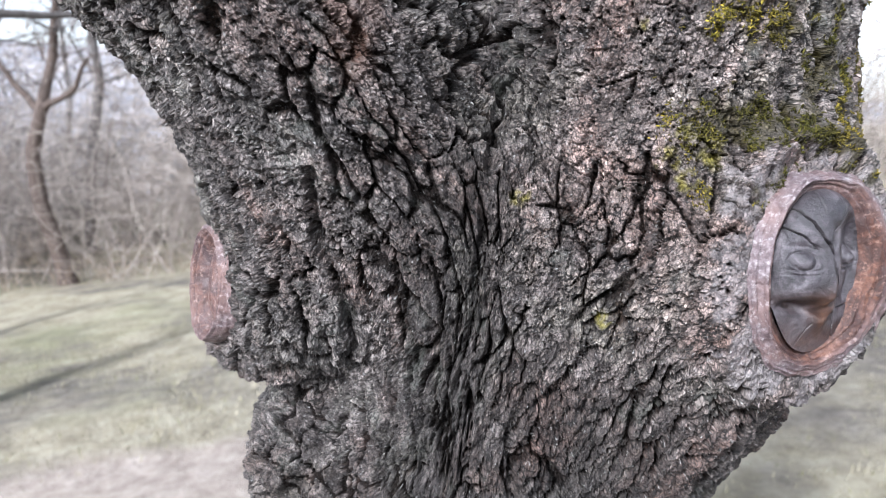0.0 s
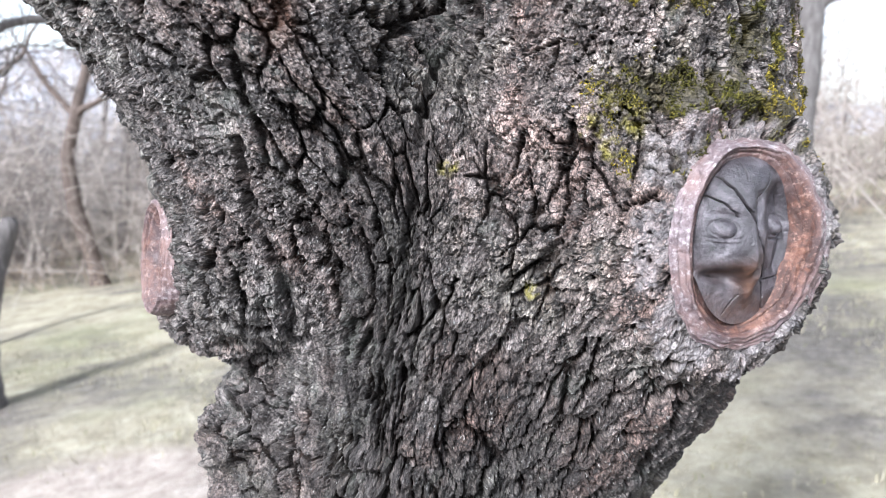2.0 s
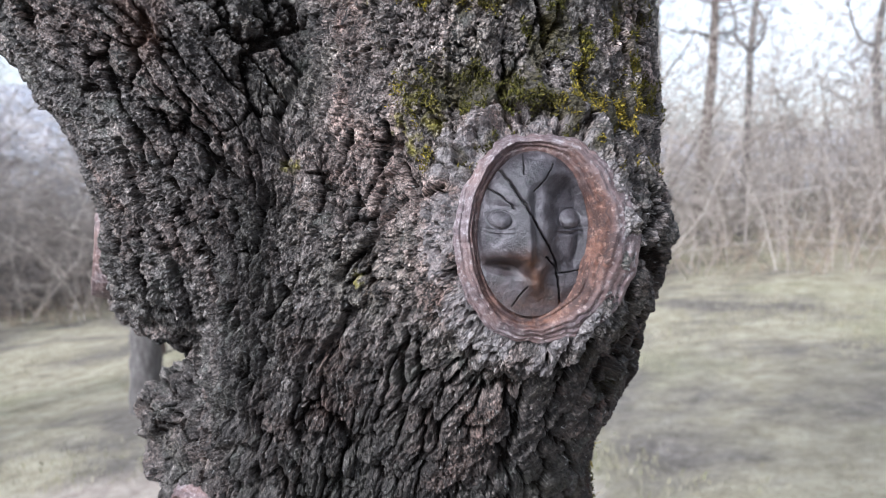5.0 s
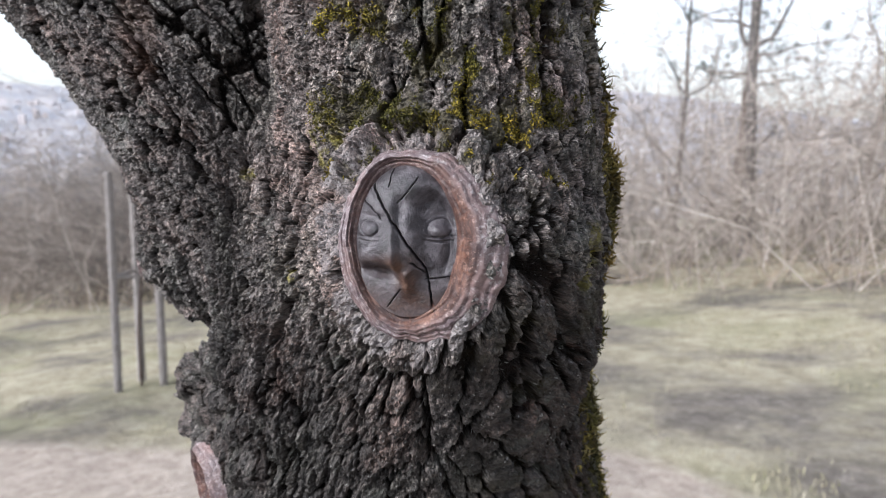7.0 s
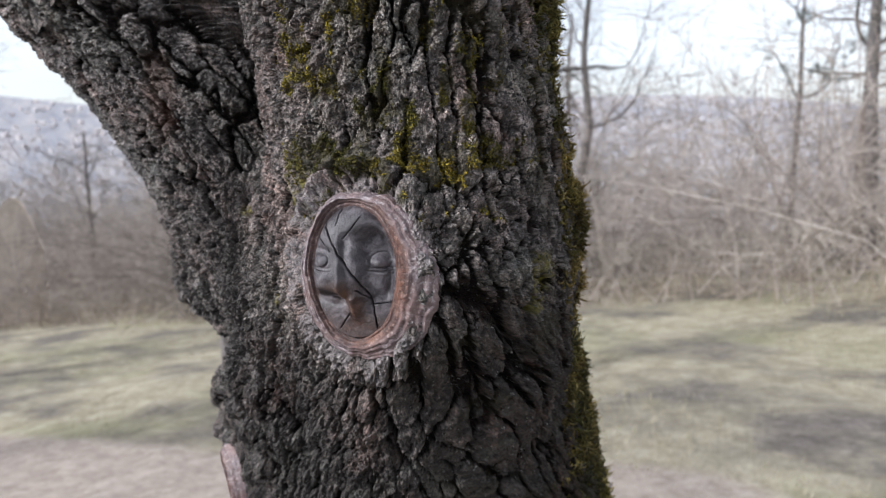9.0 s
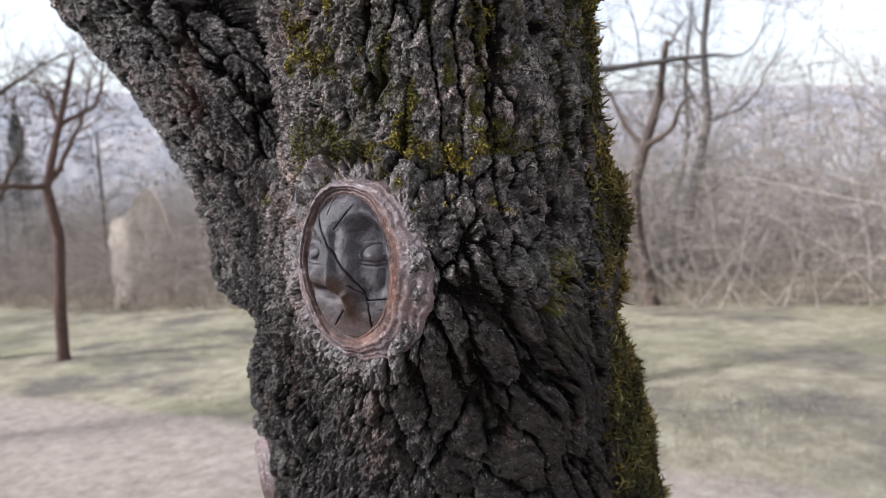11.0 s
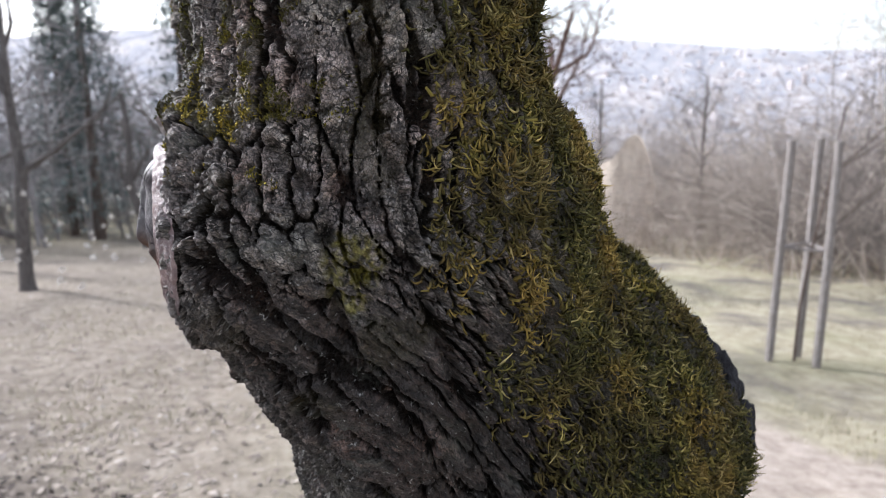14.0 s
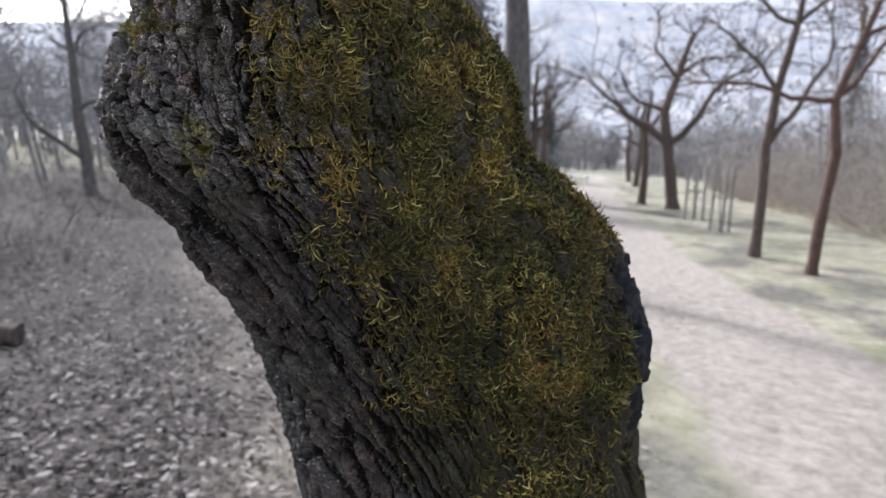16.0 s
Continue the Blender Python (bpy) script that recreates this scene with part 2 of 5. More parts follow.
def ground_material():
    n = Nodes("winter_meadow", 0.95, spec=0.15)
    grass = n.ramp(n.noise(5.0, 8, 0.75), (0.28, (0.18, 0.155, 0.11)), (0.45, (0.35, 0.312, 0.225)), (0.58, (0.45, 0.408, 0.305)), (0.75, (0.55, 0.505, 0.40)))
    green = n.ramp(n.noise(7.0, 7, 0.7), (0.3, (0.19, 0.19, 0.105)), (0.7, (0.38, 0.375, 0.235)))
    c = n.mix(n.ramp(n.noise(0.55, 5, 0.6), (0.50, (0, 0, 0)), (0.66, (0.7, 0.7, 0.7))), grass, green)
    bare = n.ramp(n.noise(11.0, 7, 0.75), (0.3, (0.08, 0.070, 0.063)), (0.55, (0.18, 0.160, 0.145)), (0.75, (0.33, 0.30, 0.27)))
    c = n.mix(n.ramp(n.noise(0.62, 6, 0.65, n.stretch(1.0, 1.3, 1)), (0.47, (0, 0, 0)), (0.61, (0.85, 0.85, 0.85))), c, bare)
    soil = n.ramp(n.noise(9.0, 9, 0.78), (0.3, (0.26, 0.213, 0.178)), (0.5, (0.43, 0.365, 0.312)), (0.72, (0.60, 0.53, 0.47)))
    edge = n.mix(0.35, n.attr("path"), n.noise(2.5, 5, 0.7), "OVERLAY")
    c = n.mix(n.ramp(edge, (0.33, (0, 0, 0)), (0.62, (1, 1, 1))), c, soil)
    # leaf litter, its ramp lowered to carry the woods' shade
    litter = n.ramp(n.noise(22.0, 6, 0.7), (0.3, (0.055, 0.045, 0.040)), (0.5, (0.11, 0.092, 0.082)), (0.72, (0.20, 0.17, 0.152)))
    leafy = n.ramp(n.noise(7.0, 9, 0.78), (0.32, (0.13, 0.106, 0.088)), (0.5, (0.28, 0.236, 0.20)), (0.70, (0.45, 0.40, 0.345)))
    c = n.mix(n.mix(1.0, n.attr("worn"), n.ramp(n.noise(1.6, 7, 0.7), (0.36, (0.1, 0.1, 0.1)), (0.58, (1, 1, 1))), "MULTIPLY"), c, bare)
    c = n.mix(n.attr("leafy"), c, leafy)
    c = n.mix(n.attr("litter"), c, litter)
    # far slopes in pale bluish tones, aerial haze painted into the colour
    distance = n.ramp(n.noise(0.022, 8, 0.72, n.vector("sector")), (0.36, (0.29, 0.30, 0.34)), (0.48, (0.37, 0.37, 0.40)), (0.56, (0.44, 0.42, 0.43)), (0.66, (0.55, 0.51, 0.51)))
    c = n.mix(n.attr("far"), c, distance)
    b = n.bump(n.noise(9.0, 8, 0.75), 0.06, 0.7)
    n.bump(n.noise(70.0, 5, 0.7), 0.012, 0.7, b)
    return n.color(c)


def island_material(name, rough, *stops):
    n = Nodes(name, rough, spec=0.2)
    c = n.ramp(n.island(), *stops)
    c = n.mix(0.5, c, n.ramp(n.noise(6, 4, 0.6), (0.3, (0.35, 0.35, 0.35)), (0.7, (0.75, 0.75, 0.75))), "OVERLAY")
    return n.color(c)


BARK = bark_material()
BARK_GREY = plain_bark("grey_bark", (0.05, 0.044, 0.041), (0.125, 0.113, 0.108), (0.24, 0.222, 0.214))
BARK_BROWN = plain_bark("brown_bark", (0.05, 0.038, 0.032), (0.115, 0.088, 0.075), (0.21, 0.17, 0.15))
BARK_RED = plain_bark("reddish_bark", (0.055, 0.035, 0.029), (0.12, 0.076, 0.062), (0.20, 0.14, 0.12))
BARK_BLACK = plain_bark("black_bark", (0.018, 0.017, 0.019), (0.046, 0.044, 0.050), (0.12, 0.118, 0.132), 40.0)
MOSS_LONG = moss_material("feather_moss", 0.55, (0.0, (0.050, 0.048, 0.018)), (0.35, (0.14, 0.128, 0.038)), (0.7, (0.29, 0.245, 0.070)), (1.0, (0.62, 0.52, 0.24)))
MOSS_MAT = moss_material("moss_mat", 0.3, (0.0, (0.022, 0.026, 0.011)), (0.5, (0.088, 0.086, 0.026)), (1.0, (0.29, 0.25, 0.075)))
MOSS_SHORT = moss_material("cushion_moss", 0.12, (0.0, (0.040, 0.040, 0.008)), (0.4, (0.11, 0.10, 0.017)), (0.75, (0.21, 0.18, 0.028)), (1.0, (0.36, 0.30, 0.06)))
CALLUS = callus_material()
HEART = heartwood_material()
GROUND = ground_material()
GRASS = island_material("dry_grass", 0.8, (0.0, (0.17, 0.17, 0.085)), (0.25, (0.25, 0.225, 0.145)), (0.7, (0.29, 0.26, 0.185)), (1.0, (0.35, 0.32, 0.24)))
# one leaf in two tones: darkened for the woods' shade, pale in the open
LEAVES_SHADED = island_material("fallen_leaves", 0.85, (0.0, (0.024, 0.020, 0.018)), (0.45, (0.070, 0.056, 0.049)), (0.8, (0.15, 0.122, 0.108)), (1.0, (0.31, 0.275, 0.25)))
LEAVES_PALE = island_material("pale_leaves", 0.85, (0.0, (0.16, 0.13, 0.112)), (0.45, (0.27, 0.23, 0.20)), (0.8, (0.35, 0.305, 0.265)), (1.0, (0.42, 0.38, 0.34)))
TWIG = island_material("bare_twigs", 0.9, (0.0, (0.16, 0.132, 0.115)), (0.5, (0.33, 0.282, 0.248)), (1.0, (0.52, 0.46, 0.41)))
TWIG_DARK = island_material("dark_twigs", 0.9, (0.0, (0.075, 0.066, 0.061)), (0.5, (0.15, 0.132, 0.122)), (1.0, (0.25, 0.222, 0.205)))
# twigs of the far woods, paled and greyed to hold the haze
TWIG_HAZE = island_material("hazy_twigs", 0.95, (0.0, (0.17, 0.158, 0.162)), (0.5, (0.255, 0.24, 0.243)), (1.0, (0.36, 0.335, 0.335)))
STRAW = island_material("dry_weeds", 0.9, (0.0, (0.20, 0.15, 0.11)), (0.5, (0.36, 0.28, 0.21)), (1.0, (0.48, 0.40, 0.32)))
# needles lightened towards blue-grey, with distance haze in the colour
NEEDLE = island_material("fir_needles", 0.8, (0.0, (0.085, 0.105, 0.100)), (0.6, (0.13, 0.155, 0.150)), (1.0, (0.19, 0.215, 0.21)))
PALE = plain_bark("pale_plaster", (0.44, 0.37, 0.31), (0.60, 0.52, 0.45), (0.72, 0.65, 0.58), 2.0)
POST = plain_bark("weathered_stake", (0.17, 0.15, 0.14), (0.28, 0.255, 0.245), (0.40, 0.37, 0.36), 14.0)
WHITE = plain_bark("white_paint", (0.62, 0.62, 0.60), (0.78, 0.78, 0.77), (0.86, 0.86, 0.85), 6.0)
# house colours already washed out by the valley's haze
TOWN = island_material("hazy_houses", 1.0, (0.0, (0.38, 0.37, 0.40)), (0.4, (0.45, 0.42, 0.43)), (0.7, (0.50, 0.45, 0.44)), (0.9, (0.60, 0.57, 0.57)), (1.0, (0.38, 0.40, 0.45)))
FLUFF = island_material("seed_fluff", 0.95, (0.0, (0.62, 0.58, 0.54)), (1.0, (0.80, 0.78, 0.75)))

# ---- mesh tools ----
rng = np.random.default_rng(7)


def mesh_of(name, verts, faces, material, parent=None, label="", smooth=True, attrs=None, kind=""):
    """One mesh object from arrays; faces is (n, 3) or (n, 4)."""
    verts, faces = np.asarray(verts, np.float32), np.asarray(faces, np.int32)
    me = bpy.data.meshes.new(name)
    k = faces.shape[1]
    me.vertices.add(len(verts))
    me.vertices.foreach_set("co", verts.ravel())
    me.loops.add(faces.size)
    me.loops.foreach_set("vertex_index", faces.ravel())
    me.polygons.add(len(faces))
    me.polygons.foreach_set("loop_start", np.arange(0, faces.size, k, dtype=np.int32))
    me.polygons.foreach_set("use_smooth", np.full(len(faces), smooth))
    for key, values in (attrs or {}).items():
        values = np.asarray(values, np.float32)
        if values.ndim == 2 and values.shape[1] == 3:
            me.attributes.new(key, "FLOAT_VECTOR", "POINT").data.foreach_set("vector", values.ravel())
        else:
            me.attributes.new(key, "FLOAT", "POINT").data.foreach_set("value", values.ravel())
    me.materials.append(material)
    me.update(calc_edges=True)
    me.validate()
    ob = new(name, me)
    if parent:
        ob.parent = parent
    return tagged(ob, label, kind=kind)


def part(name, bm, material, parent, label=""):
    me = bpy.data.meshes.new(name)
    bm.to_mesh(me)
    bm.free()
    me.materials.append(material)
    ob = new(name, me)
    ob.parent = parent
    if label:
        ob["label"] = label
    return ob


def grid_faces(rows, cols, wrap=False):
    i, j = np.meshgrid(np.arange(rows - 1), np.arange(cols if wrap else cols - 1), indexing="ij")
    a = (i * cols + j).ravel()
    b = (i * cols + (j + 1) % cols).ravel()
    return np.stack([a, b, b + cols, a + cols], 1)


class Tubes:
    """Collects tapered tubes along polylines into one mesh."""
    def __init__(self, sides=5):
        self.v, self.f, self.n, self.sides = [], [], 0, sides

    def add(self, pts, radii, rough=0.0):
        pts, radii = np.asarray(pts, float), np.asarray(radii, float)
        n, s = len(pts), self.sides
        tan = np.gradient(pts, axis=0)
        tan /= np.linalg.norm(tan, axis=1)[:, None] + 1e-9
        ref = np.where(np.abs(tan[:, 2:3]) > 0.8, [[1.0, 0.0, 0.0]], [[0.0, 0.0, 1.0]])
        ref = np.array([ref[0]] * n).reshape(n, 3)
        a = np.cross(tan, ref)
        a /= np.linalg.norm(a, axis=1)[:, None] + 1e-9
        b = np.cross(tan, a)
        ang = np.arange(s) * 2 * math.pi / s
        r = radii[:, None] * (1 + rough * (rng.random((n, s)) - 0.5))
        ring = pts[:, None, :] + (a[:, None, :] * np.cos(ang)[None, :, None] + b[:, None, :] * np.sin(ang)[None, :, None]) * r[..., None]
        self.v.append(ring.reshape(-1, 3))
        self.f.append(grid_faces(n, s, True) + self.n)
        self.n += n * s

    def mesh(self, name, material, parent=None, label="", kind="", bark=False):
        v = np.concatenate(self.v)
        attrs = {"grain": v, "layer": np.full(len(v), 0.7), "plate": np.full(len(v), 0.5)} if bark else None
        return mesh_of(name, v, np.concatenate(self.f), material, parent, label, kind=kind, attrs=attrs)


def thing(name, at, label, category, group="", kind=""):
    ob = new(name)
    ob.location = at
    ob.empty_display_size = 0.1
    return tagged(ob, label, category, group, kind)


def hash3(ix, iy, iz, seed):
    h = (ix.astype(np.int64) * 374761393 + iy.astype(np.int64) * 668265263 + iz.astype(np.int64) * 2147483647 + seed * 1274126177) & 0xFFFFFFFF
    h = ((h ^ (h >> 13)) * 1274126177) & 0xFFFFFFFF
    h = ((h ^ (h >> 16)) * 2246822519) & 0xFFFFFFFF
    return ((h ^ (h >> 15)) & 0xFFFFFF) / 16777216.0


def value_noise(p, seed=0):
    """Smooth noise in -1..1 at the points p."""
    c = np.floor(p).astype(np.int64)
    f = p - c
    f = f * f * (3 - 2 * f)
    out = np.zeros(len(p))
    for dx in (0, 1):
        wx = f[:, 0] if dx else 1 - f[:, 0]
        for dy in (0, 1):
            wy = f[:, 1] if dy else 1 - f[:, 1]
            for dz in (0, 1):
                wz = f[:, 2] if dz else 1 - f[:, 2]
                out += wx * wy * wz * hash3(c[:, 0] + dx, c[:, 1] + dy, c[:, 2] + dz, seed)
    return out * 2 - 1


def fbm(p, seed, octaves=4, gain=0.5):
    total, amp, norm = np.zeros(len(p)), 1.0, 0.0
    for o in range(octaves):
        total += amp * value_noise(p * 2 ** o + 17.3 * o, seed + o)
        norm += amp
        amp *= gain
    return total / norm


def cells(p, seed):
    """Cell noise: the gap between nearest and second nearest site, a random number for the nearest and a slope across it."""
    c = np.floor(p).astype(np.int64)
    f1, f2, idr, tilt = np.full(len(p), 9.0), np.full(len(p), 9.0), np.zeros(len(p)), np.zeros(len(p))
    for dx in (-1, 0, 1):
        for dy in (-1, 0, 1):
            for dz in (-1, 0, 1):
                ix, iy, iz = c[:, 0] + dx, c[:, 1] + dy, c[:, 2] + dz
                h = hash3(ix, iy, iz, seed)
                ex, ey, ez = ix + h - p[:, 0], iy + (h * 7.31) % 1 - p[:, 1], iz + (h * 53.17) % 1 - p[:, 2]
                d = ex ** 2 + ey ** 2 + ez ** 2
                near = d < f1
                f2 = np.where(near, f1, np.minimum(f2, d))
                idr = np.where(near, (h * 191.7) % 1, idr)
                tilt = np.where(near, ex * ((h * 31.7) % 2 - 1) + ey * ((h * 77.3) % 2 - 1) + ez * ((h * 113.9) % 2 - 0.6), tilt)
                f1 = np.where(near, d, f1)
    return np.sqrt(f2) - np.sqrt(f1), idr, tilt


def step01(a, b, x):
    t = np.clip((x - a) / (b - a), 0, 1)
    return t * t * (3 - 2 * t)


# ---- ground ----
FALL = 0.138
PATH = np.array([(-0.6, 2.75), (-3.0, 1.95), (-10.0, 0.3), (-20.0, -1.3), (-58.0, -5.6), (-150.0, -12.0)])


def ground_z(x, y):
    """Height of the meadow, which falls away along the path; beyond it a valley and far hills."""
    x, y = np.asarray(x, float), np.asarray(y, float)
    u = -0.985 * x + 0.17 * y
    z = -FALL * np.where(u > 0, np.where(u < 160, u, 160 + (u - 160) * 0.5), u * np.where(u > -25, 1, 25 / np.maximum(-u, 1e-6)))
    r = np.hypot(x, y)
    z = z + 0.03 * np.sin(1.3 * x + 0.5) * np.sin(1.1 * y) * step01(1.0, 4.0, r)
    # the bank beyond the thicket drops to the valley, then the far slope rises
    side = step01(14, 120, y + 0.05 * x)
    z = z - side * 0.28 * np.clip(y - 12, 0, 250)
    z = np.maximum(z, -95.0)
    far = step01(700, 3000, r)
    yaw = np.degrees(np.arctan2(-x, y))
    ridge = 200 + 40 * np.sin(yaw * 0.07 + 1.0) + 15 * np.sin(yaw * 0.19)
    ridge = ridge * (0.25 + 0.75 * step01(-5, 30, yaw)) * (1 - 0.6 * step01(110, 170, np.abs(yaw)))
    return z + far * (ridge + 95)


def path_distance(x, y):
    p = np.stack([x, y], -1)
    best = np.full(p.shape[:-1], 1e9)
    for a, b in zip(PATH[:-1], PATH[1:]):
        ab = b - a
        h = np.clip(((p - a) @ ab) / (ab @ ab), 0, 1)
        best = np.minimum(best, np.linalg.norm(p - a - h[..., None] * ab, axis=-1))
    return best


def beside_path(x, y):
    """How far y lies beyond the path's line; negative on the side of the woods."""
    return y - np.interp(-x, -PATH[:, 0], PATH[:, 1])


def shade_side(x, y):
    """Where leaf litter lies off the path, darkened in colour for the woods' shade."""
    wave = 0.25 * np.sin(1.7 * x + 0.6) + 0.18 * np.sin(3.9 * x + 2.1 * y) + 0.12 * np.sin(7.3 * y - 2.0 * x)
    return step01(-0.35, 0.7, 0.65 * (x + 1.3) - 0.76 * (y + 0.2) + 0.5 * wave) * step01(0.4, -0.7, y + wave)


def build_ground():
    radii = np.concatenate([np.linspace(0.0, 12, 90)[1:], 12 * 1.05 ** np.arange(1, 118)])
    ang = np.linspace(0, 2 * math.pi, 250, endpoint=False)
    r, a = np.meshgrid(radii, ang, indexing="ij")
    x, y = r * np.cos(a), r * np.sin(a)
    z = ground_z(x, y)
    p = np.stack([x.ravel(), y.ravel(), np.zeros(x.size)], 1)
    z = z + (0.05 * fbm(p * 0.7, 3, 4) + 0.02 * fbm(p * 4.0, 4, 3)).reshape(z.shape) * step01(40, 8, r)
    verts = np.stack([x, y, z], -1).reshape(-1, 3)
    pd = path_distance(x, y).ravel()
    wide = 0.75 + 0.35 * fbm(p * 0.5, 9, 3)
    path = 1 - step01(wide * 0.5, wide * 1.7, pd)
    litter = shade_side(x, y).ravel() * step01(30, 14, r.ravel())
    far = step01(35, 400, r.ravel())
    centre = np.array([[0.0, 0.0, 0.0]])
    verts = np.concatenate([verts, centre])
    faces = grid_faces(len(radii), len(ang), True)
    n = len(verts) - 1
    j = np.arange(len(ang))
    hub = np.stack([np.full(len(ang), n), (j + 1) % len(ang), j, j], 1)[:, :3]
    tri = np.concatenate([faces[:, [0, 2, 1]], faces[:, [0, 3, 2]], hub[:, [0, 2, 1]]])
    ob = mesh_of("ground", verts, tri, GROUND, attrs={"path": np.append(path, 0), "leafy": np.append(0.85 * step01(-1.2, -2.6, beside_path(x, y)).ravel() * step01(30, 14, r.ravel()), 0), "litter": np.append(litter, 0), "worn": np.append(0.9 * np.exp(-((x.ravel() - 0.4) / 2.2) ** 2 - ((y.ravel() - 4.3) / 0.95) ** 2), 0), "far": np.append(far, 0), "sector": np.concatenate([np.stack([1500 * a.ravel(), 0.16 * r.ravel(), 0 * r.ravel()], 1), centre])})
    return tagged(ob, "pale winter meadow with a trodden dirt path, sloping downhill", "ground", kind="structure")


build_ground()

# ---- the old tree: form ----
# spine nodes x, y, z, radius
STEM = np.array([(0.11, 0.74, -0.40, 0.27), (0.10, 0.72, 0.05, 0.215), (0.085, 0.68, 0.55, 0.175), (0.073, 0.646, 1.01, 0.167), (0.033, 0.598, 1.203, 0.186), (0.132, 0.511, 1.346, 0.123), (0.18, 0.433, 1.415, 0.084),
                 (0.139, 0.493, 1.421, 0.128), (0.144, 0.487, 1.48, 0.112), (0.129, 0.466, 1.676, 0.117), (0.12, 0.45, 1.80, 0.117)])
LIMB = np.array([(0.025, 0.482, 1.295, 0.092), (0.054, 0.523, 1.397, 0.141), (-0.053, 0.502, 1.465, 0.111), (-0.07, 0.472, 1.519, 0.096), (-0.178, 0.409, 1.685, 0.107), (-0.25, 0.365, 1.80, 0.105)])
BOSS = np.array([(-0.10, 0.495, 1.37, 0.07), (-0.086, 0.458, 1.38, 0.052)])
BURL = np.array([(-0.101, 0.49, 1.24, 0.041), (-0.076, 0.484, 1.212, 0.044)])
SHOULDER = np.array([(0.050, 0.602, 1.315, 0.093), (0.055, 0.700, 1.195, 0.107)])


def soft_min(a, b, k):
    h = np.clip(0.5 + 0.5 * (b - a) / k, 0, 1)
    return b * (1 - h) + a * h - k * h * (1 - h)


def chain_distance(q, nodes):
    d = None
    for a, b in zip(nodes[:-1], nodes[1:]):
        ab = b[:3] - a[:3]
        h = np.clip(((q - a[:3]) @ ab) / (ab @ ab), 0, 1)
        e = np.linalg.norm(q - a[:3] - h[..., None] * ab, axis=-1) - (a[3] + h * (b[3] - a[3]))
        d = e if d is None else soft_min(d, e, 0.02)
    return d


def tree_distance(q):
    d = chain_distance(q, STEM)
    for nodes in (LIMB, BOSS, BURL, SHOULDER):
        d = soft_min(d, chain_distance(q, nodes), 0.025)
    return d


def tree_normal(q, e=0.004):
    g = np.stack([tree_distance(q + np.eye(3)[i] * e) - tree_distance(q - np.eye(3)[i] * e) for i in range(3)], -1)
    return g / (np.linalg.norm(g, axis=-1)[..., None] + 1e-9)


def onto_tree(q, offset=0.0):
    for _ in range(6):
        q = q - tree_normal(q) * (tree_distance(q) - offset)[..., None]
    return q


# the knot: its centre, and unit vectors to its right, up and out of the bark
KNOT = np.array([0.203, 0.356, 1.425])
KNOT_OUT = np.array([math.cos(radians(-67)), math.sin(radians(-67)), 0.0])
KNOT_RIGHT = np.array([-KNOT_OUT[1], KNOT_OUT[0], 0.0])
KNOT_UP = np.array([0.0, 0.0, 1.0])
KNOT_MID, KNOT_HALF = (-0.004, -0.002), (0.0325, 0.0465)


def knot_plane(q):
    d = q - KNOT
    return d @ KNOT_RIGHT - KNOT_MID[0], d @ KNOT_UP - KNOT_MID[1], d @ KNOT_OUT


def grain_slope(q):
    """Run of the bark's grain per metre of height: upright on the stem, slanting below the knot, leaning with the limb."""
    x, y, z = q[:, 0], q[:, 1], q[:, 2]
    crease = np.interp(z, [1.2, 1.31, 1.37, 1.43, 1.52, 1.65], [0.0, 0.005, 0.017, 0.024, 0.033, 0.04])
    limb = step01(0.02, -0.05, x - crease) * step01(1.30, 1.46, z)
    low = step01(1.47, 1.37, z) * step01(0.9, 1.2, z)
    gx = low * (0.56 * step01(-0.06, 0.20, x) - 0.12 * step01(0.0, -0.1, x)) * step01(0.62, 0.40, y) - 0.62 * limb
    gy = -0.88 * low * step01(0.03, 0.28, x) * step01(0.28, 0.46, y) - 0.36 * limb
    return np.stack([gx, gy], 1)


def grain_coordinates(p, level=1.50, steps=26):
    """Where the grain line through each point meets one level, and the point's own height."""
    q = p.copy()
    dz = (level - p[:, 2]) / steps
    for _ in range(steps):
        q[:, :2] += grain_slope(q) * dz[:, None]
        q[:, 2] += dz
    return np.concatenate([q[:, :2], p[:, 2:]], 1)


# deep furrows in the bark, along the joint of the stems and round the side
FURROWS_FRONT = [[(0.033, 0.421, 1.516), (0.028, 0.398, 1.475), (0.024, 0.387, 1.432), (0.017, 0.391, 1.365), (0.005, 0.395, 1.314)],
                 [(-0.072, 0.383, 1.467), (-0.069, 0.395, 1.428), (-0.058, 0.404, 1.393), (-0.051, 0.416, 1.362)],
                 [(-0.025, 0.411, 1.35), (-0.031, 0.41, 1.306), (-0.041, 0.425, 1.251)], [(0.122, 0.364, 1.439), (0.095, 0.371, 1.409), (0.075, 0.378, 1.384)],
                 [(0.055, 0.389, 1.343), (0.044, 0.393, 1.309), (0.047, 0.394, 1.279)], [(0.09, 0.378, 1.371), (0.059, 0.392, 1.331)],
                 [(-0.139, 0.46, 1.329), (-0.094, 0.447, 1.327), (-0.047, 0.429, 1.339)]]
